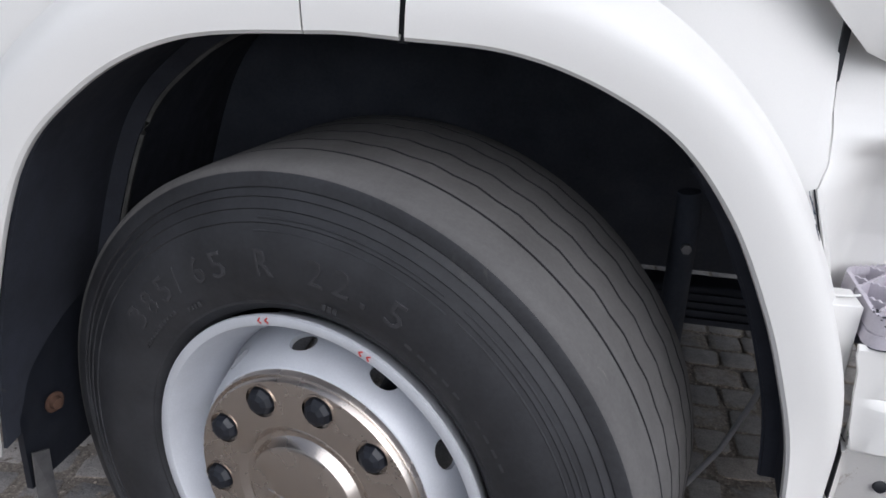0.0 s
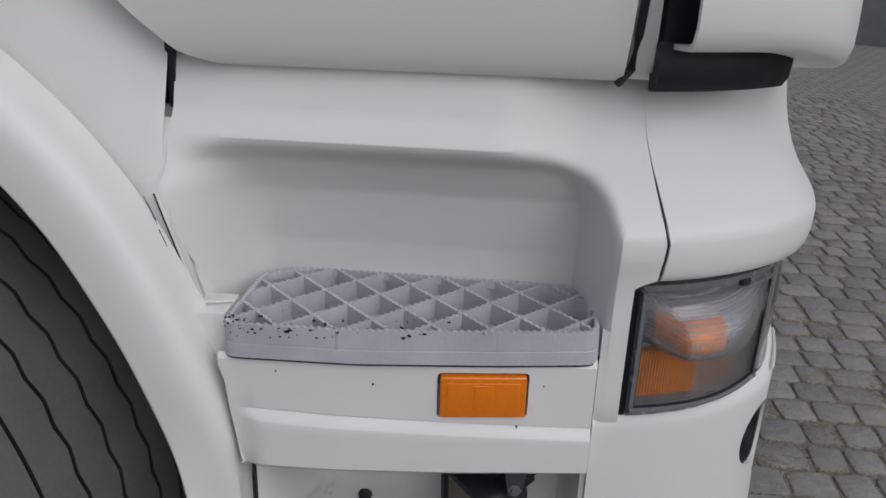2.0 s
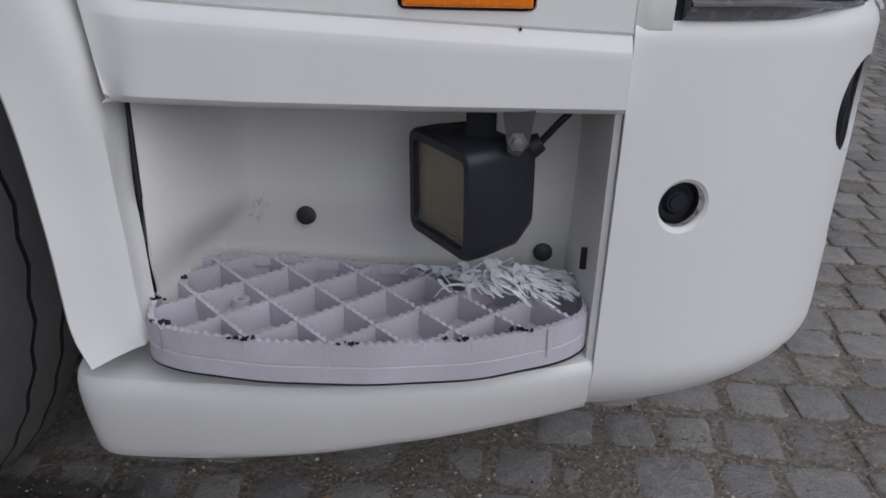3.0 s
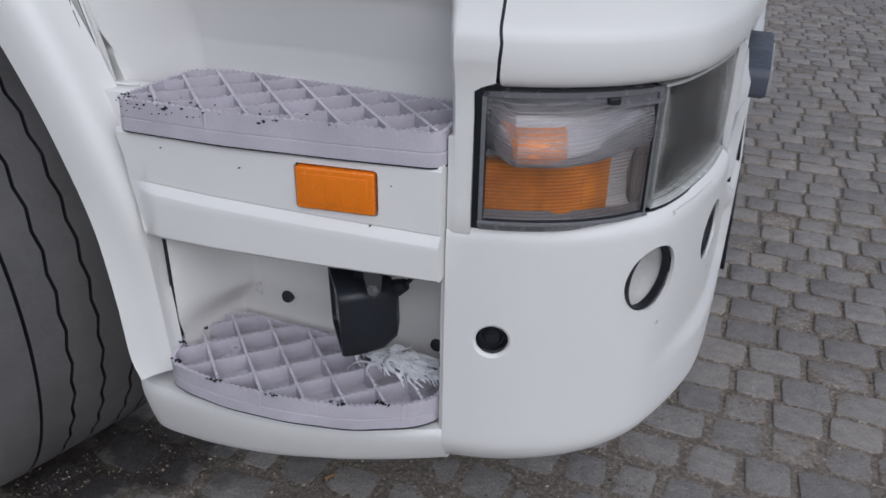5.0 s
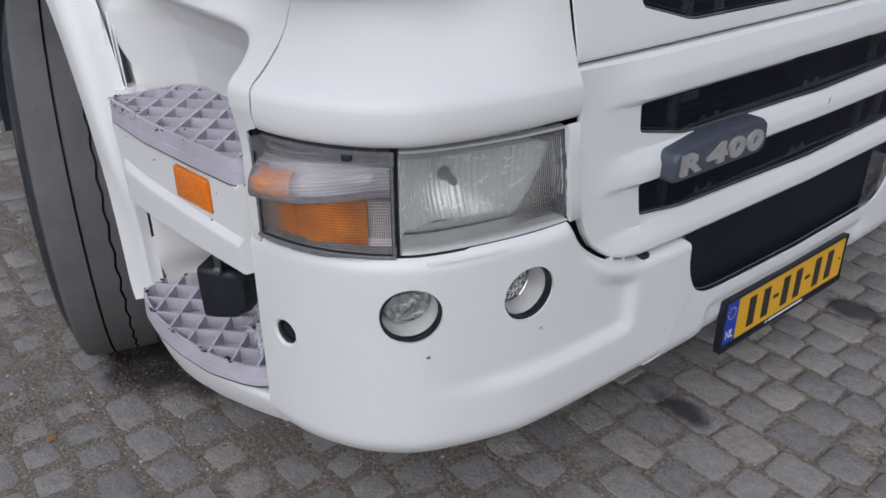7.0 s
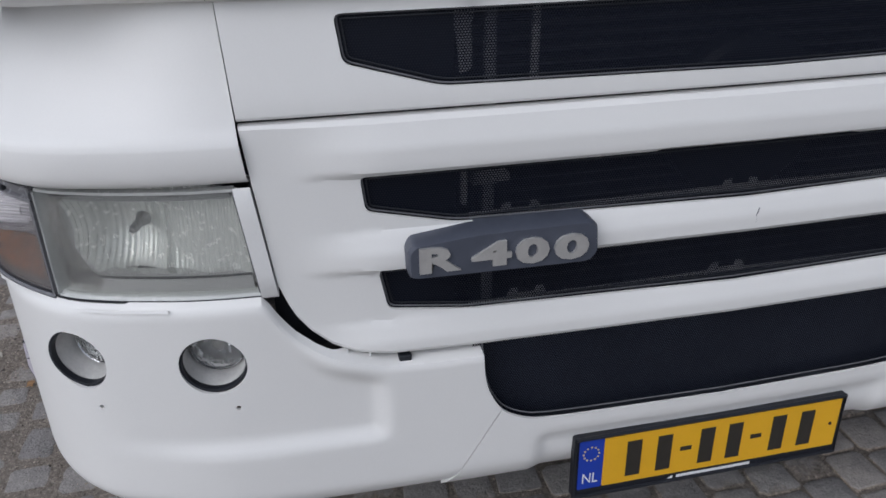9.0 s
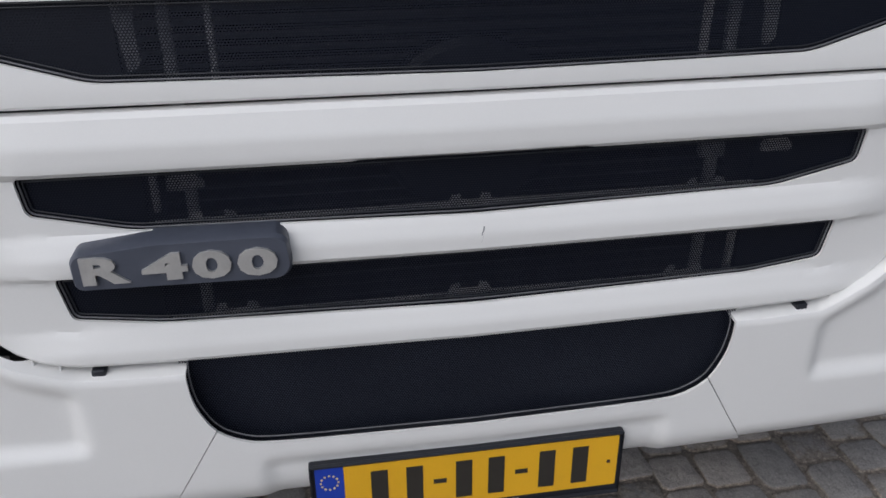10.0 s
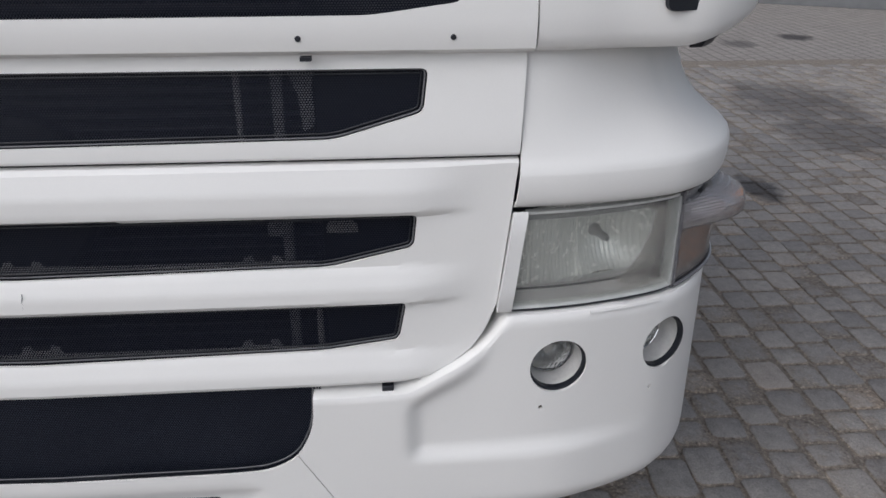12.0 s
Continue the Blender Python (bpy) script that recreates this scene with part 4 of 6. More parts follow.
# clips and lower flange behind the mesh
for half, z, ys in ((G2, 0.880, (0.880, MID, 1.620)), (G3, 0.729, (0.895, MID, 1.605))):
    bm = bmesh.new()
    for a, b in zip((0.80,) + tuple(y + 0.03 for y in ys), tuple(y - 0.03 for y in ys) + (1.70,)):
        box(bm, -0.026, -0.0245, a, b, z - 0.012, z - (0.001 if half is G2 else 0.006))
    part("mesh_flange", bm, clip_grey, grille)
    for y in ys:
        bm = bmesh.new()
        prism(bm, [(y - 0.038, z - 0.012), (y + 0.038, z - 0.012), (y + 0.028, z + 0.008), (y + 0.016, z + 0.010), (y + 0.014, z), (y - 0.014, z), (y - 0.016, z + 0.010), (y - 0.028, z + 0.008)], -0.0245, -0.0235, Matrix(((0, 0, 1, 0), (1, 0, 0, 0), (0, 1, 0, 0), (0, 0, 0, 1))))
        part("mesh_clip", bm, clip_grey, grille, "grey clip behind the mesh")
# the space behind the grille
bm = bmesh.new()
box(bm, -0.22, -0.16, 0.5, 2.0, 0.45, 1.45)
radiator = part("radiator", bm, fin_metal, truck, "dark radiator behind the grille")
bm = bmesh.new()
box(bm, -0.16, -0.105, 0.80, 1.70, 0.50, 0.504)
fin = part("fin", bm, fin_metal, radiator)
for k in range(1, 46):
    more = new("fin", fin.data)
    more.parent, more.location.z = radiator, 0.0205 * k
for y in (0.845, 1.655):
    bm = bmesh.new()
    box(bm, -0.09, -0.075, y - 0.009, y + 0.009, 0.66, 1.22, None, 0.004)
    box(bm, -0.08, -0.06, y - 0.03, y + 0.01, 0.905, 0.93, None, 0.004)
    part("radiator_post", bm, flange_grey, radiator)
for y, z0, z1 in ((0.905, 1.06, 1.20), (1.60, 1.06, 1.20), (0.80, 0.88, 0.96), (1.70, 0.70, 0.82)):
    bm = bmesh.new()
    box(bm, -0.065, -0.05, y - 0.005, y + 0.005, z0, z1, None, 0.003)
    part("radiator_stay", bm, clip_grey, radiator, "thin grey stay")
for y in (0.80, 1.70):
    bm = bmesh.new()
    prism(bm, rounded([(y - 0.035, 1.19), (y + 0.02, 1.19), (y + 0.01, 1.15), (y + 0.012, 1.09), (y - 0.006, 1.08), (y - 0.012, 1.14)], 0.006), -0.062, -0.056, Matrix(((0, 0, 1, 0), (1, 0, 0, 0), (0, 1, 0, 0), (0, 0, 0, 1))))
    part("side_bracket", bm, flange_grey, radiator, "grey sheet bracket")
    bm = bmesh.new()
    prism(bm, rounded([(y + 0.02, 0.915), (y + 0.07, 0.915), (y + 0.07, 0.927), (y + 0.055, 0.94), (y + 0.035, 0.94), (y + 0.02, 0.93)], 0.004), -0.055, -0.048, Matrix(((0, 0, 1, 0), (1, 0, 0, 0), (0, 1, 0, 0), (0, 0, 0, 1))))
    part("latch", bm, clip_grey, radiator, "small grey latch")
for y0, y1 in ((0.5, 0.785), (1.715, 2.0)):
    bm = bmesh.new()
    box(bm, -0.07, -0.055, y0, y1, 0.66, 1.2)
    part("baffle", bm, black, radiator)
bm = bmesh.new()
lathe(bm, [(0.02, 0.03), (0.12, 0.03), (0.13, 0.02), (0.13, -0.02), (0.02, -0.02)], facing((-0.06, MID, 0.985), (1, 0, 0)), 40, True)
part("fan_shroud", bm, black, radiator)

bm = bmesh.new()
tube(bm, [surf(at_y(1.258 + dy), z, 0.0022) for dy, z in ((0, 0.829), (0.002, 0.836), (0.0005, 0.842), (0.003, 0.849), (0.0035, 0.855))], 0.0009, 5)
part("hairline_crack", bm, flange_grey, grille, "thin crack in the paint")

# ---- bumper centre with its mesh and the number plate ----
zs = [lambda i, v=v: 0.372 + (0.655 - 0.372) * v for v in [k / 24 for k in range(25)]]


def mid_off(i, z, k):
    y = surf(i, 0).y
    step = 0.010 * ss(0.90, 0.93, min(y, 2 * MID - y)) * (1 - ss(0.455, 0.475, z))
    return 0.014 - step - 0.040 * (max(0.43 - z, 0) / 0.07) ** 2 - (0.03 if k == 24 else 0)


centre = part("bumper_centre", wrap(lambda z: at_y(table(SEAM, z)) + 0.4, lambda z: 800 - at_y(table(SEAM, z)) - 0.4, 90, zs, mid_off, 0.005), white, truck, "white bumper centre with a curved mesh intake")
cut(centre, slot(INTAKE))
part("mesh_insert", wrap(at_y(0.80), 800 - at_y(0.80), 40, [0.49, 0.55, 0.6, 0.67], lambda i, z, k: -0.014, 0), mesh_black, centre, "black perforated mesh")
part("mesh_edge", edging(INTAKE, lambda y, z: 0.0 if z < 0.645 else -0.03, 0.0028, 0.0022), mesh_lip, centre, "thin grey edge of the mesh")
bm = bmesh.new()
box(bm, -0.09, -0.045, 0.78, 1.72, 0.39, 0.68)
part("intake_back", bm, dark, centre)
for y in (0.689, 1.811):
    bm = bmesh.new()
    box(bm, -0.012, 0.012, y - 0.010, y + 0.010, 0.648, 0.662, None, 0.003)
    part("rubber_stop", bm, black, centre, "small black rubber stop")
for y in (0.60, 0.635, 1.865, 1.9):
    bm = bmesh.new()
    box(bm, -0.004, 0.002, y - 0.0015, y + 0.0015, 0.655, 0.682)
    part("guide_pin", bm, trim, centre)

PLATE = Matrix.Translation((0.032, 0.977, 0.316)) @ pose(0, 0, 0, 0, -1.5, 0) @ Matrix(((0, 0, 1, 0), (1, 0, 0, 0), (0, 1, 0, 0), (0, 0, 0, 1)))
bm = bmesh.new()
prism(bm, rounded([(0, 0), (0.538, 0), (0.538, 0.135), (0, 0.135)], 0.006), -0.012, 0.002, PLATE)
holder = part("plate_holder", bm, black, truck, "black number plate holder")
bm = bmesh.new()
tube(bm, [PLATE @ Vector(p) for p in ((0.003, 0.003, 0.003), (0.003, 0.132, 0.003), (0.535, 0.132, 0.003), (0.535, 0.003, 0.003), (0.003, 0.003, 0.003))], 0.004, 8, False)
part("holder_rim", bm, black, holder)
bm = bmesh.new()
prism(bm, rounded([(0.056, 0.019), (0.529, 0.019), (0.529, 0.127), (0.056, 0.127)], 0.003), 0.002, 0.0032, PLATE)
plate = part("number_plate", bm, yellow, holder, "yellow number plate with dark bars")
bm = bmesh.new()
prism(bm, rounded([(0.009, 0.019), (0.0555, 0.019), (0.0555, 0.127), (0.009, 0.127)], 0.003), 0.002, 0.0032, PLATE)
part("blue_band", bm, blue, holder, "blue country band with a ring of dots")
bm = bmesh.new()
for k in range(12):
    a = 2 * math.pi * k / 12
    c = Vector((0.032 + 0.0145 * math.cos(a), 0.097 + 0.0145 * math.sin(a), 0))
    prism(bm, [(c.x + 0.0019 * math.cos(b), c.y + 0.0019 * math.sin(b)) for b in [2 * math.pi * j / 8 for j in range(8)]], 0.0032, 0.0036, PLATE)
part("star_ring", bm, surface("star_gold", (0.8, 0.62, 0.2), 0.5), holder)
bm = bmesh.new()
letters(bm, "NL", 0.022, PLATE @ Matrix.Translation((0.018, 0.032, 0.0032)), 0.0006, 0.029, 0.0)
part("country_letters", bm, print_white, holder, "white letters NL", fix=False)
for x0, x1 in ((0.100, 0.128), (0.159, 0.187), (0.243, 0.271), (0.299, 0.327), (0.388, 0.416), (0.447, 0.475)):
    bm = bmesh.new()
    box(bm, x0, x1, 0.033, 0.111, 0.0032, 0.0042, PLATE)
    part("dark_bar", bm, ink, holder)
for x0 in (0.205, 0.346):
    bm = bmesh.new()
    box(bm, x0, x0 + 0.022, 0.069, 0.078, 0.0032, 0.0042, PLATE)
    part("dark_dash", bm, ink, holder)
bm = bmesh.new()
box(bm, 0.205, 0.355, 0.0035, 0.0125, 0.002, 0.003, PLATE)
prism(bm, [(0.183, 0.004), (0.197, 0.004), (0.197, 0.013)], 0.002, 0.003, PLATE)
part("holder_print", bm, print_white, holder)
bm = bmesh.new()
for c in ((0.513, 0.072),):
    lathe(bm, [(0, 0.0055), (0.003, 0.005), (0.0035, 0.003), (0, 0.003)], PLATE @ Matrix.Translation((*c, 0)), 10)
part("plate_screw", bm, rust, holder)

# ---- the badge with its letters ----
BADGE = Matrix(((0, 0, 1, 0.012), (1, 0, 0, 0), (0, 1, 0, 0), (0, 0, 0, 1)))
bm = bmesh.new()
poly = rounded([(0.694, 0.811), (0.972, 0.806), (0.986, 0.822), (0.982, 0.868), (0.968, 0.877), (0.80, 0.877), (0.702, 0.867), (0.693, 0.855)], 0.012, 4)
inner = [(0.84 + (y - 0.84) * 0.975, 0.842 + (z - 0.842) * 0.90) for y, z in poly]
g = [[BADGE @ Vector((y, z, h)) for y, z in pp] for pp, h in ((poly, -0.02), (poly, 0.022), (inner, 0.030))]
vs = [[bm.verts.new(p) for p in r] for r in g]
for a, b in zip(vs, vs[1:]):
    for k in range(len(a)):
        bm.faces.new((a[k], a[(k + 1) % len(a)], b[(k + 1) % len(a)], b[k]))
bm.faces.new(vs[-1])
bm.faces.new(vs[0][::-1])
badge = part("model_badge", bm, badge_grey, truck, "blue-grey plastic badge with silver letters", angle=25)
for ch, y0, y1, z0, z1 in (("R", 0.709, 0.770, 0.823, 0.863), ("4", 0.786, 0.846, 0.8225, 0.862), ("0", 0.852, 0.904, 0.8195, 0.8615), ("0", 0.912, 0.966, 0.8185, 0.8605)):
    bm = bmesh.new()
    letters(bm, ch, z1 - z0, BADGE @ Matrix.Translation((y0, z0, 0.029)), 0.006, y1 - y0, 0.0018)
    part("letter", bm, badge_silver, badge, fix=False)


# ---- the truck's side: entry well, steps, door, wheel arch ----
def grid(nx, xs, zs, fy, thick=0.005):
    """A side panel: for each height z, points from xs(z)[0] to xs(z)[1], with y from fy(x, z)."""
    bm = bmesh.new()
    rows = []
    for z in zs:
        a, b = xs(z)
        rows.append([(a + (b - a) * k / nx, fy(a + (b - a) * k / nx, z), z) for k in range(nx + 1)])
    skin(bm, rows, thick, inward=(0, 1, 0))
    return bm


def entry_sheet():
    """The entry panel, with a hidden flange behind the wheel-arch band; columns keep their x and stop at the panel's ends."""
    bm = bmesh.new()
    rows = []
    n = 0
    for k in range(64):
        z = 0.86 + 0.37 * k / 63
        a, b = table([(0.9, -0.824), (1.045, -0.872), (1.075, -0.862), (1.3, -0.860)], z), table([(0.965, -0.291), (0.967, -0.266), (1.02, -0.261), (1.063, -0.271), (1.13, -0.287), (1.2, -0.292)], z)
        row = []
        if z < 1.13:
            row = [(a - table([(0.98, 0.05), (1.05, 0.012), (1.13, 0.008)], z), 0.085 + 0.03 * ss(1.08, 1.13, z), z), (a - 0.004, 0.080 + 0.03 * ss(1.08, 1.13, z), z)]
        else:
            row = [(a - 0.0002, 0.30, z), (a - 0.0001, 0.2, z)]
        for j in range(151):
            x = -0.874 + 0.614 * j / 150
            x = max(min(x, b + 0.0004 * (j - 150) / 150), a + 0.0004 * j / 150)
            row.append((x, well_y(x, z), z))
        rows.append(row)
    skin(bm, rows, 0.004, inward=(0, 1, 0))
    return bm


def side_y(x):
    return surf(at_x(x), 0).y


def column_y(x, z):
    """The smooth outer face beside the lamps, leaning in towards the top."""
    return side_y(x) - table(PROF, z) if z > 1.0 else side_y(x) - table([(0.77, 0.0), (0.93, 0.0), (0.96, 0.003), (0.985, 0.008), (1.0, 0.012)], z)


def well_y(x, z):
    """The entry well over the upper step: a ledge at the top, hollow below, rounded into the front column."""
    edge = table([(0.9, 0.052), (1.05, 0.060), (1.115, 0.086), (1.14, 0.108), (1.22, 0.134)], z)
    deep = table([(0.88, 0.190), (0.95, 0.182), (1.03, 0.160), (1.08, 0.130), (1.105, 0.108), (1.118, 0.092), (1.14, 0.110), (1.22, 0.134)], z)
    # distance inside the rounded front upper corner of the hollow
    r = 0.10
    dx, dz = -0.312 - x, 1.121 - z
    if dx < r and dz < r:
        d = r - math.hypot(r - dx, r - dz)
    else:
        d = min(dx, dz)
    s = ss(0.0, 0.045, d) if z < 1.121 else 1.0
    s_l = ss(-0.87, -0.765, x)
    out = column_y(max(x, -0.40), min(z, 1.2))
    front = ss(-0.47, -0.36, x)
    base = edge * (1 - front) + out * front
    y = base + (deep - base) * s if z < 1.121 else base
    return edge + (y - edge) * s_l


for side in (0, 1):
    f = flip if side else (lambda b: b)
    well = part("entry_panel", f(entry_sheet()), white, truck, "white entry panel hollowed above the step")
    bm = bmesh.new()
    skin(bm, [[(table([(0.9, -0.824), (1.045, -0.872), (1.075, -0.862)], z) + dx, table([(0.9, 0.052), (1.05, 0.060), (1.115, 0.086), (1.13, 0.10)], z) + 0.003, z) for dx in (-0.05, -0.02, 0.006)] for z in (0.88, 0.95, 1.0, 1.05, 1.09, 1.115, 1.13)], 0.003, inward=(0, 1, 0))
    part("edge_backing", f(bm), white, truck)
    edge_path = [(table([(0.9, -0.824), (1.045, -0.872)], z), table([(0.9, 0.052), (1.05, 0.060)], z), z) for z in [1.046 - 0.0138 * k for k in range(11)]] + [(-0.805, 0.056, 0.9075), (-0.786, 0.062, 0.9075)]
    bm = bmesh.new()
    tube(bm, [(x - 0.0005, y - 0.0005, z) for x, y, z in edge_path], 0.0016, 8)
    part("panel_lip", f(bm), white, truck, "thin white lip of the entry panel")
    bm = bmesh.new()
    tube(bm, [(x - 0.0035, y + 0.0005, z - 0.0012) for x, y, z in edge_path], 0.0010, 6)
    part("lip_joint", f(bm), black, truck, "dark joint along the entry panel")
    bm = grid(8, lambda z: (-0.3225, -0.291), [0.769, 0.772, 0.80, 0.85, 0.875, 0.90], lambda x, z: side_y(x) + 0.004 * ss(-0.31, -0.323, x) + (0.002 if z < 0.771 else 0), 0.03)
    part("corner_column", f(bm), white, truck, "white column between step and lamp")

    # upper step front: its lower half stands out under a sharp ridge
    def front_y(x, z):
        return table([(-0.80, 0.006), (-0.65, 0.010), (-0.5, 0.024), (-0.32, 0.047)], x) + 0.004 * ss(0.706, 0.700, z) + 0.005 * ss(0.856, 0.862, z)
    rows = []
    for v, up, o in ((0.0, 0, 0.05), (0.01, 0, 0.004), (0.04, 0, 0.001), (0.1, 0, 0), (0.4, 0, 0), (0.7, 0, 0), (1.0, -0.013, 0), (1.0, -0.011, 0.0008), (1.0, -0.0015, 0.0095), (1.0, 0.0, 0.0115), (1.0, 0.0012, 0.0108), (1.0, 0.003, 0.009), (2.0, 0, 0.009)):
        row = []
        for k in range(61):
            x = -0.3255 - 0.46 * (1 - k / 60)
            end = ss(-0.775, -0.735, x)
            zr = 0.785 - 0.045 * (x + 0.75)
            z = 0.699 + (zr + up - 0.699) * v if v <= 1 else zr + up
            if v == 1.0:
                z = zr + up
            elif v == 2.0:
                z = 0.5 * (zr + 0.862)
            x = max(x, table([(0.70, -0.770), (0.862, -0.792)], z))
            row.append((x, front_y(x, z) - 0.009 * end + (o * end if o < 0.02 else o), z))
        row.append((-0.3242, row[-1][1] + 0.03, row[-1][2]))
        rows.append(row)
    for zt in (0.845, 0.855, 0.859, 0.862):
        rows.append([(max(-0.3255 - 0.4665 * (1 - k / 60), -0.792), front_y(-0.3255 - 0.46 * (1 - k / 60), zt), zt) for k in range(61)] + [(-0.3242, front_y(-0.3255, zt) + 0.03, zt)])
    bm = bmesh.new()
    skin(bm, rows, 0.006, inward=(0, 1, 0))
    riser = part("step_riser", f(bm), white, truck, "white step front with an amber side reflector")
    if not side:
        pocket = bmesh.new()
        M = facing((-0.464, 0.0245, 0.816), (0.128, -1, 0))
        prism(pocket, rounded([(-0.057, -0.032), (0.057, -0.032), (0.057, 0.032), (-0.057, 0.032)], 0.007), -0.012, 0.05, M)
        cut(riser, pocket)
        bm = bmesh.new()
        box(bm, -0.0535, 0.0535, -0.029, 0.029, -0.022, 0.002, M, 0.003)
        lamp = part("side_reflector", bm, amber_lens, riser, "rectangular amber side reflector")
        bm = bmesh.new()
        box(bm, -0.045, 0.045, -0.021, 0.021, -0.01, 0.003, M, 0.001)
        box(bm, -0.012, 0.012, -0.018, 0.018, -0.01, 0.0036, M, 0.001)
        part("prism_field", bm, amber_lens, lamp)

    # lower well
    def low_y_at(x, z):
        back = table([(0.42, 0.182), (0.49, 0.178), (0.56, 0.158), (0.75, 0.150)], z)
        e_l = 0.036
        s = ss(-0.768, -0.690 - 0.05 * ss(0.57, 0.50, z), x)
        y = e_l + (back - e_l) * s
        w = ss(-0.35, -0.328, x)
        return y + (0.062 - y) * w
    bm = grid(70, lambda z: (-0.763, -0.3235), [0.405 + 0.012 * k for k in range(30)], low_y_at, 0.004)
    low = part("lower_well", f(bm), worn_white, truck, "white hollow behind the lower step")
    for x, z, r in ((-0.638, 0.541, 0.0105), (-0.375, 0.508, 0.0105)):
        bm = bmesh.new()
        lathe(bm, [(0, 0.002), (r * 0.8, 0.0015), (r, 0.0008), (r, -0.006), (0, -0.006)], facing((x, low_y_at(x, z) - 0.005 if not side else 2 * MID - low_y_at(x, z) + 0.005, z), (0, -1 if not side else 1, 0.28 if z < 0.56 else 0)), 20)
        part("plug", bm, black, low, "round dark plug")
    if not side:
        bm = bmesh.new()
        lathe(bm, [(0, 0.003), (0.009, 0.0025), (0.011, 0.001), (0.011, -0.008), (0, -0.008)], facing((-0.334, 0.105, 0.664), (-1, -0.2, 0)), 18)
        part("plug", bm, black, low, "round dark plug")
        bm = bmesh.new()
        box(bm, -0.3425, -0.336, 0.094, 0.098, 0.525, 0.548)
        part("slit", bm, black, low)
        bm = bmesh.new()
        box(bm, -0.7658, -0.7640, 0.0325, 0.05, 0.60, 0.70)
        part("joint_line", bm, black, low, "thin dark joint")

    # sill under the lower step
    SILL = [(-0.860, 0.075), (-0.8585, 0.035), (-0.852, 0.022), (-0.83, 0.012), (-0.78, 0.002), (-0.70, -0.009), (-0.60, -0.011), (-0.50, 0.001), (-0.42, 0.022), (-0.36, 0.042), (-0.3225, 0.0565)]
    plan = spline([(x, y, 0) for x, y in SILL], 70)
    bm = bmesh.new()
    rows = []
    for v, pull, top in ((0.0, 0.040, 0), (0.03, 0.030, 0), (0.1, 0.024, 0), (0.2, 0.0195, 0), (0.35, 0.0135, 0), (0.5, 0.0085, 0), (0.65, 0.0042, 0), (0.8, 0.0015, 0), (0.9, 0.002, 0), (0.96, 0.006, 0), (1.0, 0.020, 0), (1.0, 0.12, 1)):
        row = []
        for p in plan:
            lo, hi = table([(-0.86, 0.280), (-0.7, 0.310), (-0.52, 0.340), (-0.33, 0.360)], p.x), table([(-0.86, 0.410), (-0.80, 0.417), (-0.7, 0.429), (-0.5, 0.437), (-0.33, 0.44)], p.x)
            row.append((p.x, p.y + pull, lo + (hi - lo) * v + 0.002 * top))
        rows.append(row)
    skin(bm, rows, 0.004, inward=(0, 1, 0))
    part("sill", f(bm), white, truck, "white sill below the lower step")

    # door, its seal and the pillar beside it
    DOOR = [(1.193, 0.135), (1.196, 0.118), (1.205, 0.106), (1.22, 0.098), (1.25, 0.090), (1.30, 0.083), (1.40, 0.075), (1.6, 0.07)]

    def door_xs(z):
        return table([(1.19, -0.775), (1.196, -0.80), (1.21, -0.842), (1.25, -0.885), (1.35, -0.98), (1.6, -1.22)], z), table([(1.19, -0.327), (1.3, -0.322), (1.6, -0.30)], z)
    part("door", f(grid(50, door_xs, [1.193, 1.196, 1.2, 1.205, 1.212, 1.22, 1.235, 1.25, 1.275, 1.3, 1.35, 1.4, 1.5, 1.6], lambda x, z: table(DOOR, z) + 0.02 * (x + 0.33), 0.012)), white, truck, "white cab door with a rolled lower edge")
    bm = bmesh.new()
    tube(bm, [(-0.330, 0.122, 1.193), (-0.319, 0.106, 1.212), (-0.316, 0.096, 1.25), (-0.313, 0.09, 1.3), (-0.306, 0.086, 1.45)], [0.006, 0.0055, 0.005, 0.005, 0.005], 8)
    part("door_seal", f(bm), black, truck, "black rubber door seal")
    part("pillar", f(grid(8, lambda z: (-0.322, -0.293), [1.196, 1.2, 1.22, 1.3, 1.45, 1.6], lambda x, z: table([(1.19, 0.145), (1.205, 0.112), (1.25, 0.102), (1.6, 0.098)], z), 0.02)), white, truck, "white door pillar")


# small dark chips in the paint
for p, out in (((-0.66, 0.091, 1.26), (0, -1, 0)), ((-0.545, 0.094, 1.255), (0, -1, 0)), ((-0.575, 0.109, 1.14), (0, -1, 0.3)), ((-0.72, 0.008, 0.842), (0, -1, 0)), ((-0.60, 0.0125, 0.83), (0, -1, 0)), ((-0.39, 0.038, 0.83), (0, -1, 0)), ((-0.42, 0.0335, 0.77), (0, -1, 0))):
    bm = bmesh.new()
    lathe(bm, [(0, 0.001), (0.0011, 0.0008), (0.0013, -0.004), (0, -0.004)], facing(p, out), 7)
    part("paint_chip", bm, black, truck)


# ---- step treads ----
def inside(poly, p):
    c = False
    for (x0, y0), (x1, y1) in zip(poly, poly[1:] + poly[:1]):
        if (y0 > p[1]) != (y1 > p[1]) and p[0] < (x1 - x0) * (p[1] - y0) / (y1 - y0) + x0:
            c = not c
    return c


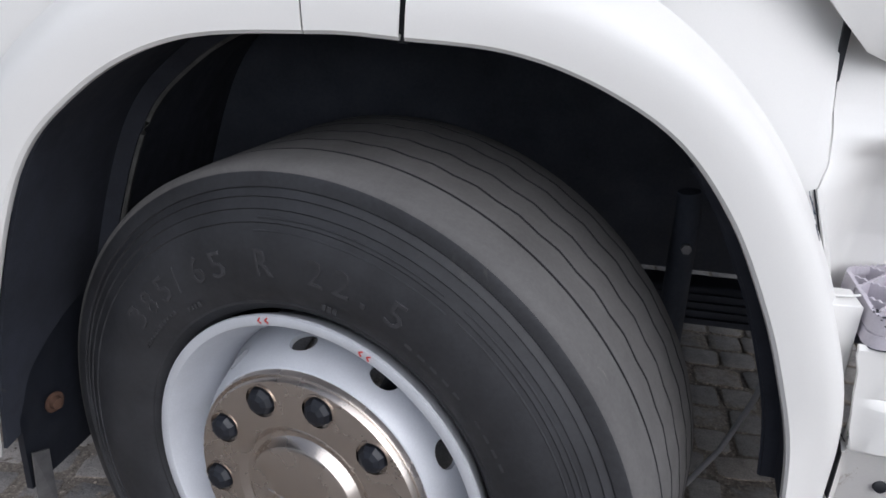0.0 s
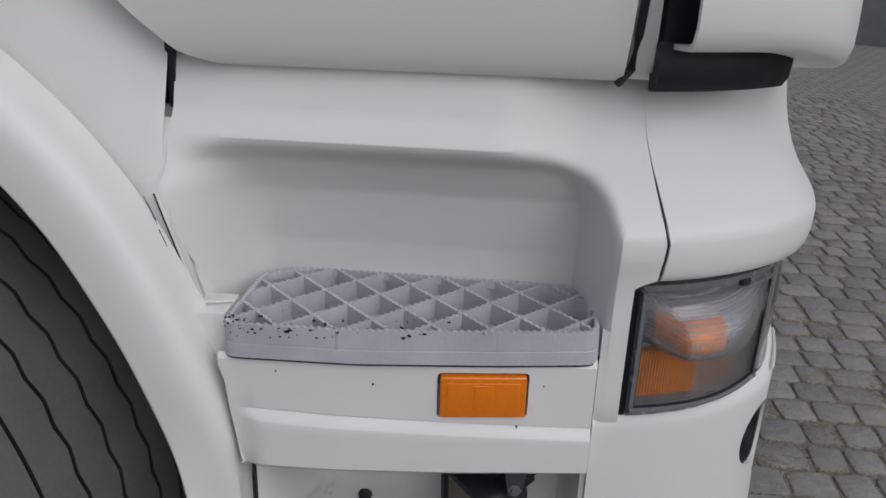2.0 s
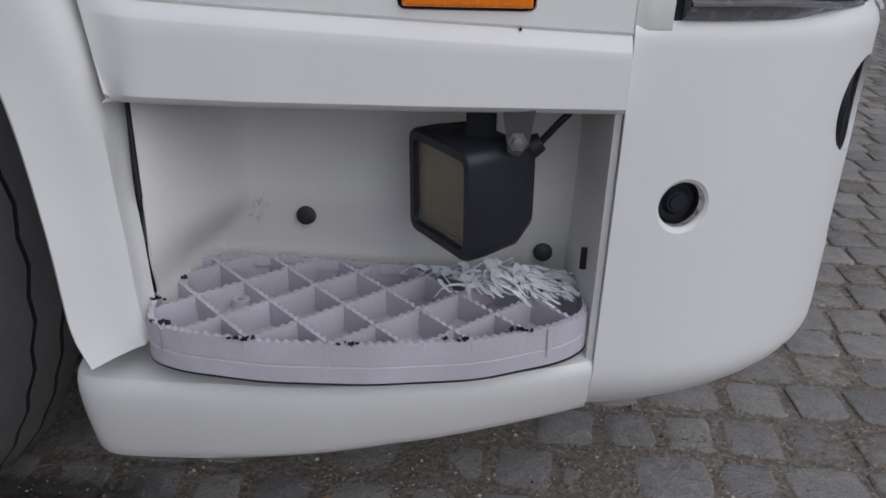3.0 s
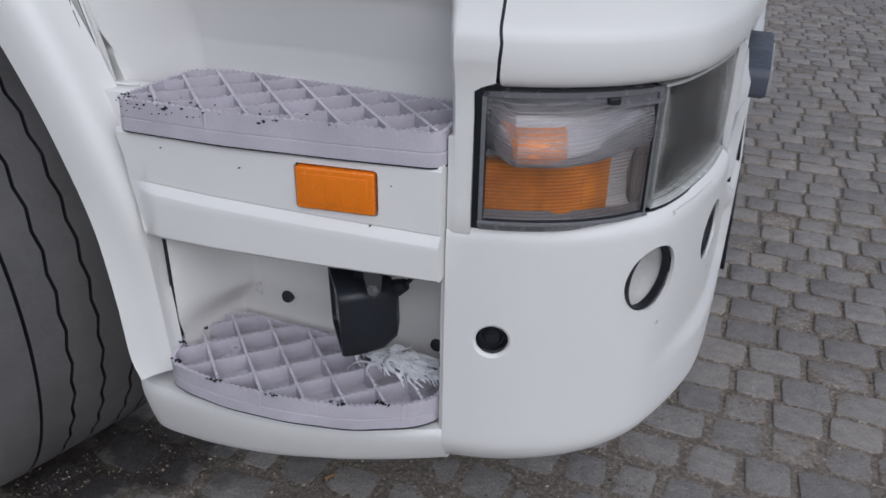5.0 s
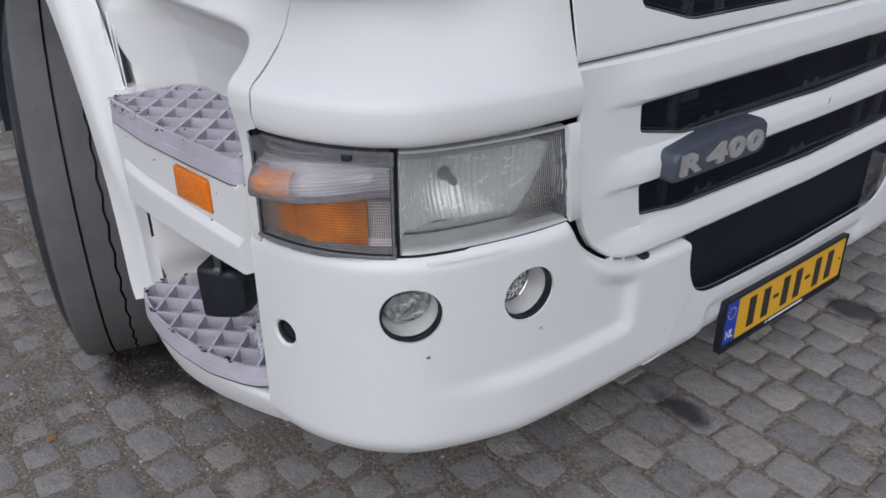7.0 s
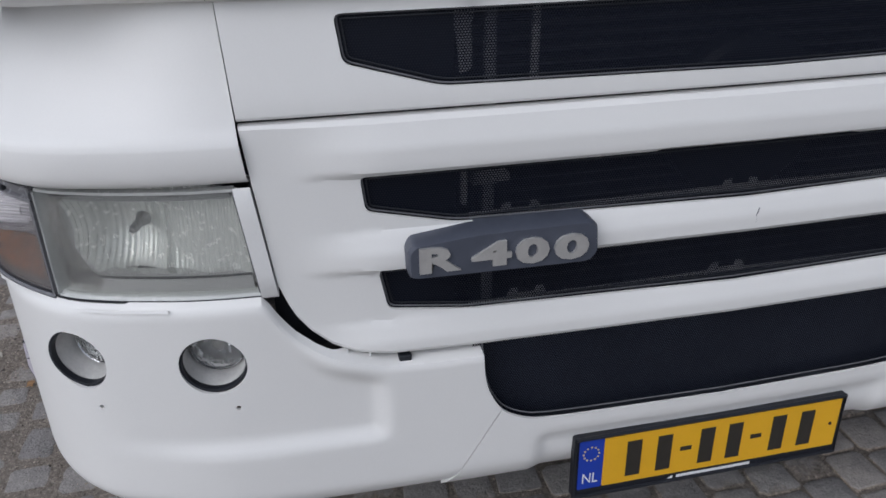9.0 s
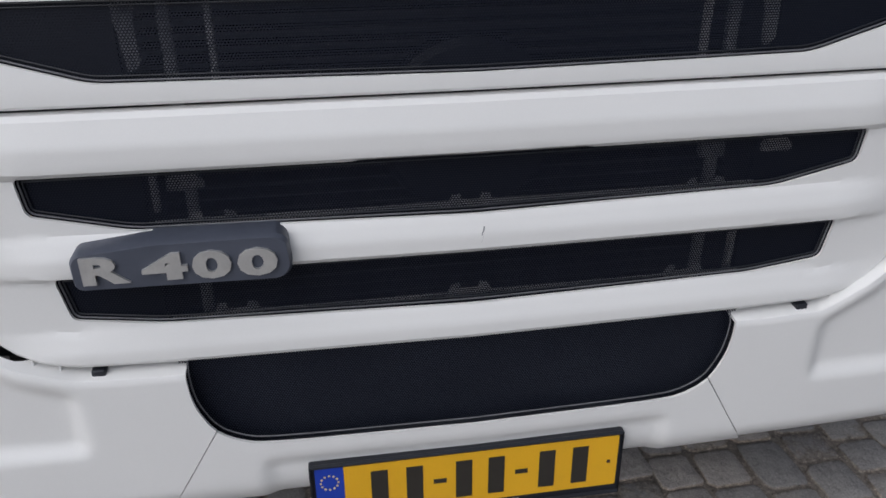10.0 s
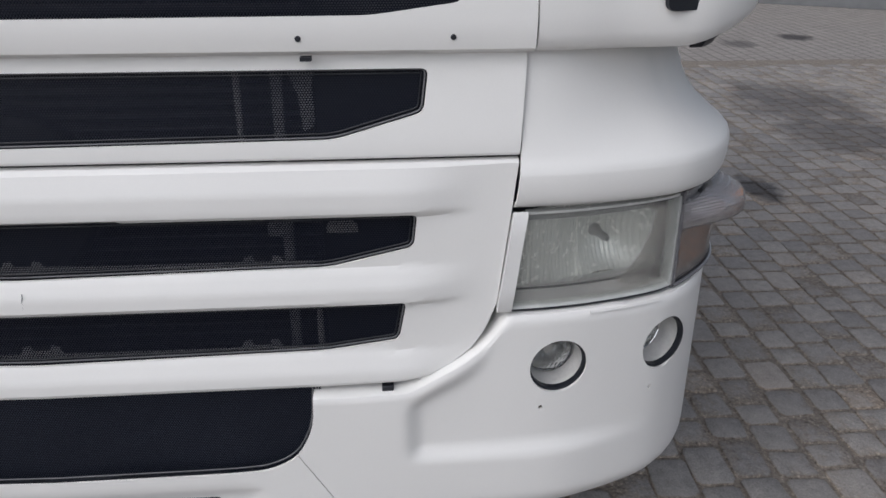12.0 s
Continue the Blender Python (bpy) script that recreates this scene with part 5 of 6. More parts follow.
def rib(bm, a, b, top, height, wide=0.0052, teeth=0.0095):
    """An upright bar from a to b with a toothed top edge."""
    a, b = Vector(a), Vector(b)
    n = max(int((b - a).length / teeth) * 2, 2)
    d = (b - a).normalized()
    s = Vector((-d.y, d.x)) * wide / 2
    up, lo = [], []
    for k in range(n + 1):
        p = a.lerp(b, k / n)
        w = 1.0 if k % 2 else 0.62
        z = top + (0.0011 if k % 2 else -0.0010)
        up.append([bm.verts.new((p.x + s.x * w * q, p.y + s.y * w * q, z)) for q in (1, -1)])
        lo.append([bm.verts.new((p.x + s.x * q, p.y + s.y * q, top - height)) for q in (1, -1)])
    for k in range(n):
        bm.faces.new((up[k][0], up[k + 1][0], up[k + 1][1], up[k][1]))
        bm.faces.new((lo[k][0], lo[k + 1][0], up[k + 1][0], up[k][0]))
        bm.faces.new((up[k][1], up[k + 1][1], lo[k + 1][1], lo[k][1]))


def tread(outline, top, thick, lines, name, label):
    poly = rounded(outline, 0.022, 5)
    bm = bmesh.new()
    pts = inset(poly, 0.0032)
    for a, b in zip(pts, pts[1:] + pts[:1]):
        rib(bm, a, b, top, 0.012, 0.0064, 0.009)
    # outer wall in two layers with a groove between them
    cx, cy = sum(p[0] for p in poly) / len(poly), sum(p[1] for p in poly) / len(poly)
    rings = []
    for z, k in ((top - 0.002, 1.0), (top - thick * 0.55, 1.004), (top - thick * 0.58, 0.996), (top - thick * 0.61, 1.005), (top - thick, 1.008), (top - thick, 0.96), (top - 0.004, 0.982)):
        rings.append([bm.verts.new((cx + (x - cx) * k, cy + (y - cy) * (k if k <= 1 else 1 + (k - 1) * 3), z)) for x, y in poly])
    for a, b in zip(rings, rings[1:] + rings[:1]):
        for k in range(len(poly)):
            bm.faces.new((a[k], a[(k + 1) % len(poly)], b[(k + 1) % len(poly)], b[k]))
    # crossing ribs
    xs = [p[0] for p in poly]
    for sgn in (1, -1):
        first, pitch = lines[0 if sgn > 0 else 1]
        for row in range(-8, 16):
            c, run = first + pitch * row, []
            for k in range(321):
                y = -0.1 + 0.4 * k / 320
                p = (c + sgn * y, y)
                if inside(poly, p):
                    run.append(p)
            if len(run) > 8:
                rib(bm, run[0], run[-1], top - 0.0008, 0.030)
    ob = part(name, bm, tread_grey, truck, label, angle=25)
    bm = bmesh.new()
    prism(bm, [(cx + (x - cx) * 0.985, cy + (y - cy) * 0.985) for x, y in poly], top - thick + 0.002, top - 0.028)
    part("tread_floor", bm, grime, ob)
    # thin black sheet in place of the shadow line under the step's edge
    bm = bmesh.new()
    prism(bm, inset(poly, -0.0022), top - thick - 0.002, top - thick - 0.0002)
    part("dirty_joint", bm, black, ob, "black strip put in as shade under the step")
    return ob


upper = tread([(-0.785, 0.004), (-0.62, 0.008), (-0.45, 0.028), (-0.3255, 0.047), (-0.327, 0.150), (-0.350, 0.180), (-0.70, 0.192), (-0.778, 0.165)], 0.905, 0.044, ((-0.725, 0.0755), (-0.563, 0.0715)), "upper_step", "grey ribbed plastic step with worn dark scuffs")
lower = tread([(-0.757, -0.006), (-0.72, -0.021), (-0.635, -0.030), (-0.54, -0.024), (-0.44, -0.004), (-0.358, 0.036), (-0.331, 0.066), (-0.331, 0.118), (-0.352, 0.148), (-0.72, 0.158), (-0.768, 0.130), (-0.772, 0.05)], 0.492, 0.041, ((-0.705, 0.0755), (-0.600, 0.0755)), "lower_step", "grey ribbed plastic step with a screw boss")
bm = bmesh.new()
lathe(bm, [(0.004, 0.0), (0.004, 0.010), (0.009, 0.010), (0.011, 0.0)], pose(-0.690, 0.075, 0.468), 16)
box(bm, -0.704, -0.676, 0.058, 0.092, 0.462, 0.469, None, 0.002)
part("screw_boss", bm, tread_grey, lower)
rng = random.Random(4)


def blot(bm, s, m):
    """A small flat blot with a ragged outline."""
    prism(bm, [(s * rng.uniform(0.5, 1.5) * math.cos(a), s * rng.uniform(0.25, 0.8) * math.sin(a)) for a in [2 * math.pi * j / 9 for j in range(9)]], -0.0007, 0.0009, m)


bm = bmesh.new()
for k in range(62):
    t = abs(rng.gauss(0, 0.33))
    if t > 1:
        continue
    x = -0.783 + 0.40 * t
    y = table([(-0.785, 0.004), (-0.62, 0.008), (-0.45, 0.028), (-0.33, 0.047)], x)
    on_wall = rng.random() < 0.55
    s = rng.choice((0.0007, 0.0010, 0.0014, 0.0020, 0.0032)) * (1 - 0.4 * t)
    if on_wall:
        blot(bm, s, Matrix.Translation((x, y - 0.0010, 0.905 - rng.uniform(0.001, 0.018) * (1 - t))) @ pose(0, 0, 0, 90, 0, 6))
    else:
        blot(bm, s, Matrix.Translation((x, y + rng.uniform(0, 0.03), 0.9055)) @ pose(0, 0, 0, 0, 0, rng.uniform(0, 180)))
tagged(part("scuff_patch", bm, black, upper, "black scuff marks"), kind="stuff")
bm = bmesh.new()
for k in range(70):
    s = rng.uniform(0.001, 0.003)
    q = rng.choice([(-0.74, -0.014), (-0.66, -0.034), (-0.56, -0.032), (-0.46, -0.012), (-0.765, 0.03), (-0.40, 0.012), (-0.76, 0.08)])
    blot(bm, s, Matrix.Translation((q[0] + rng.uniform(-0.012, 0.012), q[1] + rng.uniform(0.004, 0.010), 0.4935)) @ pose(0, 0, 0, 0, 0, rng.uniform(0, 180)))
tagged(part("scuff_patch", bm, black, lower, "black scuff marks"), kind="stuff")


# ---- wheel arch ----
ARCH = [(-2.046, 0.477), (-2.022, 0.672), (-1.932, 0.964), (-1.823, 1.098), (-1.684, 1.176), (-1.504, 1.198), (-1.388, 1.198), (-1.266, 1.192), (-1.159, 1.161), (-1.06, 1.104), (-0.983, 1.014), (-0.922, 0.899), (-0.884, 0.803), (-0.853, 0.7), (-0.838, 0.58), (-0.832, 0.48), (-0.818, 0.436)]
arch = [Vector((p.x, p.z)) for p in spline([(x, 0, z) for x, z in ARCH], 160)]


def arch_normal(k):
    t = (arch[min(k + 1, 160)] - arch[max(k - 1, 0)]).normalized()
    return Vector((-t.y, t.x))


def fender_piece(k0, k1):
    """A length of the flared wheel-arch band."""
    rows = []
    for w, y in ((0.003, 0.006), (0.0, 0.0), (0.001, -0.009), (0.006, -0.0135), (0.03, -0.0150), (0.055, -0.0140), (0.072, -0.009), (0.086, 0.004), (0.096, 0.020), (0.106, 0.038), (0.116, 0.052)):
        row = []
        for k in range(k0, k1 + 1):
            n = arch_normal(k)
            fade = ss(132, 150, k)
            ww = w * (1 - 0.25 * fade) - 0.020 * ss(0.075, 0.116, w) * ss(96, 110, k)
            p = arch[k] + n * ww
            if k > 118:
                p.x = min(p.x, -0.7665)
            row.append((p.x, y + (0.030 - y) * 0.5 * fade * ss(0.0, 0.05, w), p.y))
        rows.append(row)
    bm = bmesh.new()
    skin(bm, rows, 0.004, inward=(0, 1, 0))
    return bm


kg1 = min(range(161), key=lambda k: (arch[k] - Vector((-1.511, 1.198))).length)
kg2 = min(range(161), key=lambda k: (arch[k] - Vector((-1.393, 1.198))).length)
for name, a, b, lab in (("rear_fender", 0, kg1, "white rear wheel-arch band"), ("fender_cap", kg1, kg2, "short white cap between the arch bands"), ("front_fender", kg2, 160, "white front wheel-arch band")):
    bm = fender_piece(a, b)
    ob = part(name, bm, white, truck, lab)
    if name == "fender_cap":
        ob.scale = (0.9237, 1, 1)
        ob.location.x = -0.1133
        # black box behind the open joint, standing in for the shade inside it
        bm = bmesh.new()
        box(bm, -1.404, -1.389, 0.004, 0.03, 1.194, 1.262)
        part("gap_shadow_strip", bm, black, truck, "black strip standing in for shade in the arch band joint")
# the cab side above the arch, up to the door
bm = bmesh.new()
rows = []
for k in range(0, 161, 2):
    n = arch_normal(k)
    p = arch[k] + n * 0.064
    q = Vector((p.x, p.y))
    far = Vector((-2.3 + 1.44 * k / 160, 1.62)) if k < 120 else Vector((-0.8665, 1.3))
    row = []
    for t in (0, 0.05, 0.15, 0.3, 0.5, 0.75, 1.0):
        r = q.lerp(far, t)
        x = min(r.x, -0.8665) if r.y > 1.045 else min(r.x, -0.815 - (r.y - 0.9) * 0.35)
        row.append((x, 0.060 + 0.05 * ss(1.05, 1.25, r.y) * ss(-1.2, -0.87, x) + 0.02 * t, r.y))
    rows.append(row)
rows = [r for r in rows if r[0][2] > 0.9 or r[0][0] < -1.5]
skin(bm, rows, 0.004, inward=(0, 1, 0))
part("cab_side", bm, white, truck, "white cab side above the wheel")
bm = bmesh.new()
box(bm, -0.8695, -0.8595, 0.118, 0.150, 1.139, 1.34)
part("panel_gap", bm, black, truck, "black rubber strip in the panel gap")
bm = bmesh.new()
box(bm, -0.885, -0.84, 0.125, 0.135, 0.95, 1.139)
part("panel_backing", bm, trim, truck)
bm = bmesh.new()
box(bm, -0.862, -0.789, 0.034, 0.09, 0.80, 0.903, None, 0.002)
part("corner_filler", bm, white, truck)
# cracked paint along the joint
bm = bmesh.new()
rng = random.Random(9)
px, pz = -0.884, 1.045
for k in range(26):
    nx, nz = px + 0.0021 + rng.uniform(-0.001, 0.001), pz - 0.0058
    if rng.random() < 0.8:
        w = rng.uniform(0.0003, 0.0017)
        yy = 0.0495 - 0.0005 * k + 0.001
        v = [bm.verts.new(p) for p in ((px - w, yy, pz), (px + w, yy, pz), (nx + w, yy, nz), (nx - w, yy, nz))]
        bm.faces.new(v)
    px, pz = nx, nz
part("paint_cracks", bm, dark, truck, "dark cracks in the paint along the joint")
# inner liner, flap and the gear behind the wheel
rows = []
for y, w in ((0.020, 0.004), (0.10, 0.010), (0.30, 0.012), (0.31, -0.015), (0.33, -0.015), (0.34, 0.01), (0.80, 0.012)):
    rows.append([(arch[k].x + arch_normal(k).x * w, y if k < 112 else min(y, 0.07 + 0.001 * y), arch[k].y + arch_normal(k).y * w * (1 if k < 112 else 0.3)) for k in range(0, 150, 2)])
bm = bmesh.new()
skin(bm, rows, 0.006, inward=(0, 0, 1))
part("arch_liner", bm, liner_black, truck, "black wheel-arch liner")
bm = bmesh.new()
tube(bm, [(arch[k].x + arch_normal(k).x * -0.016, 0.32, arch[k].y + arch_normal(k).y * -0.016) for k in range(14, 62, 2)], 0.006, 6)
part("liner_edge", bm, surface("dusty_edge", (0.10, 0.10, 0.098), 0.85, var=0.5, scale=30), truck, "dusty edge of the liner")
bm = bmesh.new()
skin(bm, [[(-2.05 + 0.01 * k, y, z) for k, y in enumerate((0.06, 0.2, 0.4, 0.6, 0.75))] for z in (0.36, 0.5, 0.7, 0.86)], 0.012)
flap = part("mud_flap", bm, black, truck, "black rubber mud flap behind the wheel")
bm = bmesh.new()
lathe(bm, [(0, 0.012), (0.011, 0.010), (0.012, 0.0), (0.02, -0.001), (0, -0.001)], facing((-2.032, 0.13, 0.50), (1, -0.3, 0)), 12)
part("bolt", bm, rust, flap, "rusty bolt head")
bm = bmesh.new()
skin(bm, [[(-2.04, 0.06, 0.44), (-2.03, 0.09, 0.43)], [(-2.045, 0.06, 0.33), (-2.03, 0.09, 0.30)]], 0.004)
part("flap_strip", bm, steel, flap)

bm = bmesh.new()
box(bm, -2.3, -0.30, 0.80, 1.70, 0.60, 1.5, None, 0.01)
part("engine_and_frame", bm, dark, truck, "dark engine and frame behind the wheel")
bm = bmesh.new()
box(bm, -1.2, -0.40, 0.86, 0.94, 0.43, 0.535, None, 0.01)
for k in range(4):
    box(bm, -1.2, -0.40, 0.853, 0.862, 0.445 + 0.022 * k, 0.452 + 0.022 * k)
part("under_beam", bm, dark, truck, "dark beam under the cab")
bm = bmesh.new()
tube(bm, [(-0.945, 0.52, 0.88), (-0.94, 0.52, 0.84), (-0.935, 0.53, 0.60), (-0.93, 0.53, 0.42)], [0.022, 0.024, 0.026, 0.026], 14)
damper = part("damper", bm, dark, truck, "dark tube damper in the wheel arch")
bm = bmesh.new()
lathe(bm, [(0, 0.010), (0.010, 0.009), (0.011, 0), (0, 0)], facing((-0.937, 0.494, 0.775), (0, -1, 0.1)), 6)
part("bolt", bm, steel, damper)
bm = bmesh.new()
tube(bm, [(-0.80, 0.22, 0.86), (-0.815, 0.23, 0.74), (-0.83, 0.24, 0.62), (-0.86, 0.26, 0.50), (-0.90, 0.28, 0.40)], 0.005, 10)
part("hose", bm, flange_grey, truck, "grey hose along the arch")
bm = bmesh.new()
tube(bm, [(-1.46, 0.3, 0.42), (-1.46, 0.6, 0.36), (-1.46, 1.9, 0.36), (-1.46, 2.2, 0.42)], 0.055, 12)
part("front_axle", bm, dark, truck, "dark front axle beam")
# plain cab shell that closes the truck above and behind
bm = bmesh.new()
shell_rows = []
for z, inn in ((1.48, 0.055), (1.9, 0.07), (2.5, 0.11), (2.8, 0.17), (2.95, 0.32)):
    row = [(-2.3, 0.06 + inn * 0.4, z)] + [tuple(surf(i, z, -inn)) for i in range(0, 801, 20)] + [(-2.3, 2 * MID - 0.06 - inn * 0.4, z)]
    shell_rows.append(row + [row[0]])
skin(bm, shell_rows, 0)
bm.faces.new([bm.verts.new(p) for p in shell_rows[-1][:-1]])
part("cab_shell", bm, white, truck, "plain white upper cab")
bm = bmesh.new()
box(bm, -6.0, -2.25, 0.85, 0.93, 0.75, 1.0)
box(bm, -6.0, -2.25, 1.57, 1.65, 0.75, 1.0)
box(bm, -6.0, -2.25, 0.93, 1.57, 0.80, 0.86)
part("frame_rails", bm, dark, truck, "dark frame rails behind the cab")


# ---- wheels ----
def wheel(m, name):
    """A steer wheel; m's z axis is the axle, pointing outwards, with the nuts at height 0."""
    n = 180
    mid, half, R = -0.188, 0.170, 0.523
    grooves = ((0.55, 0.0), (0.20, 0.9), (-0.14, 1.0), (-0.48, 1.0), (-0.74, 0.7))
    # tread across its width: outer shoulder to inner
    cross = [(half, R - 0.014, 0), (half - 0.004, R - 0.006, 0), (half - 0.012, R - 0.002, 0)]
    for g, wav in grooves:
        c = g * half
        cross += [(c + 0.0030, R, wav), (c + 0.0022, R - 0.018, wav), (c - 0.0022, R - 0.018, wav), (c - 0.0030, R, wav)]
    cross += [(-half + 0.012, R - 0.002, 0), (-half + 0.004, R - 0.006, 0), (-half, R - 0.014, 0)]
    bm = bmesh.new()
    rings = []
    for h, r, wav in cross:
        ring = []
        for k in range(n):
            a = 2 * math.pi * k / n
            w = wav * 0.0032 * math.sin(a * 45) if wav else 0
            ring.append(bm.verts.new((r * math.cos(a), r * math.sin(a), mid + h + w)))
        rings.append(ring)
    for a, b in zip(rings, rings[1:]):
        for k in range(n):
            bm.faces.new((a[k], a[(k + 1) % n], b[(k + 1) % n], b[k]))
    bmesh.ops.transform(bm, matrix=m, verts=bm.verts)
    for v in bm.verts:
        v.co.z = max(v.co.z, 0.004)
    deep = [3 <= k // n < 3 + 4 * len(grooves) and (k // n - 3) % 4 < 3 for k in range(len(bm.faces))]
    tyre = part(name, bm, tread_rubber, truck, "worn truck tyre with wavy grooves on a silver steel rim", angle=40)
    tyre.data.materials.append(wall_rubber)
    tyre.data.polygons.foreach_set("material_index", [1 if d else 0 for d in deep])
    wallp = [(R - 0.014, half), (R - 0.020, half + 0.003), (R - 0.034, half + 0.005), (R - 0.036, half + 0.003), (R - 0.046, half + 0.010), (R - 0.048, half + 0.008), (R - 0.062, half + 0.016), (R - 0.064, half + 0.0145), (R - 0.080, half + 0.022), (R - 0.082, half + 0.0205), (0.42, half + 0.029), (0.39, half + 0.032), (0.355, half + 0.030), (0.33, half + 0.022), (0.322, half + 0.0165), (0.318, half + 0.0165), (0.305, half + 0.004), (0.298, half - 0.012)]
    bm = bmesh.new()
    lathe(bm, [(r, mid + h) for r, h in wallp], m, 128)
    for v in bm.verts:
        v.co.z = max(v.co.z, 0.004)
    part("sidewall", bm, wall_rubber, tyre, "dark sidewall with raised lettering", angle=22)
    bm = bmesh.new()
    lathe(bm, [(r, mid - h) for r, h in wallp], m, 64)
    for v in bm.verts:
        v.co.z = max(v.co.z, 0.004)
    part("inner_sidewall", bm, wall_rubber, tyre)
    # raised lettering on the sidewall, clockwise round the rim
    bm = bmesh.new()

    def around(text, r, size, centre_deg, step, hgt):
        for k, ch in enumerate(text):
            if ch == " ":
                continue
            a = radians(centre_deg - (k - (len(text) - 1) / 2) * step)
            q = m @ Matrix.Translation((r * math.cos(a), r * math.sin(a), mid + hgt - 0.0004)) @ Matrix.Rotation(a - math.pi / 2, 4, "Z") @ Matrix.Translation((-size * 0.3, 0, 0))
            bm = bmesh.new()
            if ch == ".":
                box(bm, 0.004, 0.011, 0.0, 0.007, 0.0, 0.0034, q)
                part("size_point", bm, letter_rubber, tyre)
                continue
            letters(bm, ch, size, q, 0.0034, size * 0.66 if ch not in "/.1" else size * 0.3, 0.0, 2)
            part("size_letter", bm, letter_rubber, tyre, "raised tyre size letter", fix=False)
    around("385/65 R 22.5", 0.366, 0.040, 106, 6.4, half + 0.0298)
    for a0, count, r, ln in ((150, 12, 0.348, 0.006), (62, 5, 0.366, 0.024), (40, 4, 0.366, 0.024), (128, 4, 0.338, 0.008), (84, 3, 0.338, 0.008)):
        for k in range(count):
            a = radians(a0 - k * (1.5 if ln < 0.01 else 3.6))
            q = m @ Matrix.Translation((r * math.cos(a), r * math.sin(a), mid + half + 0.029)) @ Matrix.Rotation(a, 4, "Z")
            bm = bmesh.new()
            box(bm, -ln / 2, ln / 2, -0.0028 if ln < 0.01 else -0.006, 0.0028 if ln < 0.01 else 0.006, -0.001, 0.0012, q)
            part("raised_bar", bm, letter_rubber, tyre)
    bm = bmesh.new()
    for r0, h0, arc0, arc1 in ((R - 0.074, half + 0.0195, 100, 62), (R - 0.092, half + 0.024, 101, 60), (R - 0.072, half + 0.0185, 58, 15), (R - 0.09, half + 0.0235, 58, 12)):
        pts = [m @ Vector((r0 * math.cos(radians(a)), r0 * math.sin(radians(a)), mid + h0)) for a in [arc0 + (arc1 - arc0) * k / 24 for k in range(25)]]
        bm = bmesh.new()
        tube(bm, pts, 0.0016, 6)
        part("raised_line", bm, wall_rubber, tyre)
    # rim, set a little outwards
    m = m @ Matrix.Translation((0, 0, 0.024))
    bm = bmesh.new()
    lathe(bm, [(0.296, -0.032), (0.300, -0.026), (0.299, -0.021), (0.292, -0.019), (0.284, -0.021), (0.279, -0.03), (0.274, -0.05), (0.262, -0.075), (0.255, -0.10), (0.252, -0.13), (0.252, -0.30), (0.258, -0.30), (0.262, -0.12), (0.28, -0.07), (0.292, -0.05)], m, 96, True)
    rim = part("rim", bm, rim_paint, tyre, "silver painted steel rim")
    disc = bmesh.new()
    lathe(disc, [(0.252, -0.128), (0.246, -0.118), (0.236, -0.085), (0.224, -0.050), (0.212, -0.030), (0.20, -0.024), (0.10, -0.024), (0.10, -0.032), (0.20, -0.032), (0.212, -0.040), (0.228, -0.09), (0.24, -0.13)], m, 96, True)
    disc_ob = part("wheel_disc", disc, rim_paint, rim)
    holes = bmesh.new()
    for k in range(10):
        a = 2 * math.pi * (k + 0.5) / 10 + radians(11)
        c = Vector((0.234 * math.cos(a), 0.234 * math.sin(a), -0.075))
        out = Vector((math.cos(a) * 0.88, math.sin(a) * 0.88, 0.47))
        prism(holes, [(0.019 * math.cos(2 * math.pi * j / 20), 0.024 * math.sin(2 * math.pi * j / 20)) for j in range(20)], -0.05, 0.04, m @ facing(c, out, (-math.sin(a), math.cos(a), 0)))
    cut(disc_ob, holes)
    # cover plate with the wheel nuts
    bm = bmesh.new()
    lathe(bm, [(0.210, -0.034), (0.2085, -0.022), (0.2065, -0.018), (0.203, -0.020), (0.2005, -0.014), (0.198, -0.010), (0.194, -0.009), (0.14, -0.007), (0.124, -0.006), (0.120, -0.008), (0.112, -0.014), (0.104, -0.014), (0.100, -0.010), (0.094, 0.002), (0.088, 0.005), (0, 0.006), (0, -0.04)], m, 96)
    cover = part("wheel_cover", bm, cover_metal, rim, "polished wheel cover with ten dark nuts")
    holes = bmesh.new()
    for k in range(10):
        a = 2 * math.pi * k / 10 + radians(9)
        prism(holes, [(0.0265 * math.cos(2 * math.pi * j / 24), 0.0265 * math.sin(2 * math.pi * j / 24)) for j in range(24)], -0.0165, 0.05, m @ Matrix.Translation((0.1675 * math.cos(a), 0.1675 * math.sin(a), 0)))
    cut(cover, holes)
    for k in range(10):
        a = 2 * math.pi * k / 10 + radians(9)
        q = m @ Matrix.Translation((0.1675 * math.cos(a), 0.1675 * math.sin(a), -0.016))
        bm = bmesh.new()
        lathe(bm, [(0.0235, 0.0), (0.0225, 0.010), (0.018, 0.018), (0.010, 0.022), (0, 0.023)], q @ Matrix.Rotation(k * 1.3, 4, "Z"), 8)
        part("wheel_nut", bm, black, rim, "dark capped wheel nut", angle=20)
        bm = bmesh.new()
        lathe(bm, [(0.0275, 0.0075), (0.0285, 0.0095), (0.0265, 0.0095), (0.0262, 0.006)], q, 28, True)
        part("nut_ring", bm, cover_metal, rim)
    # embossed word of the maker, kept as plain raised blocks
    bm = bmesh.new()
    for k in range(6):
        box(bm, -0.058 + k * 0.02, -0.058 + k * 0.02 + 0.014, -0.03, -0.010, 0.005, 0.0068, m @ pose(0, 0, 0, 0, 0, -12), 0.0012)
    part("raised_blocks", bm, cover_metal, rim)
    bm = bmesh.new()
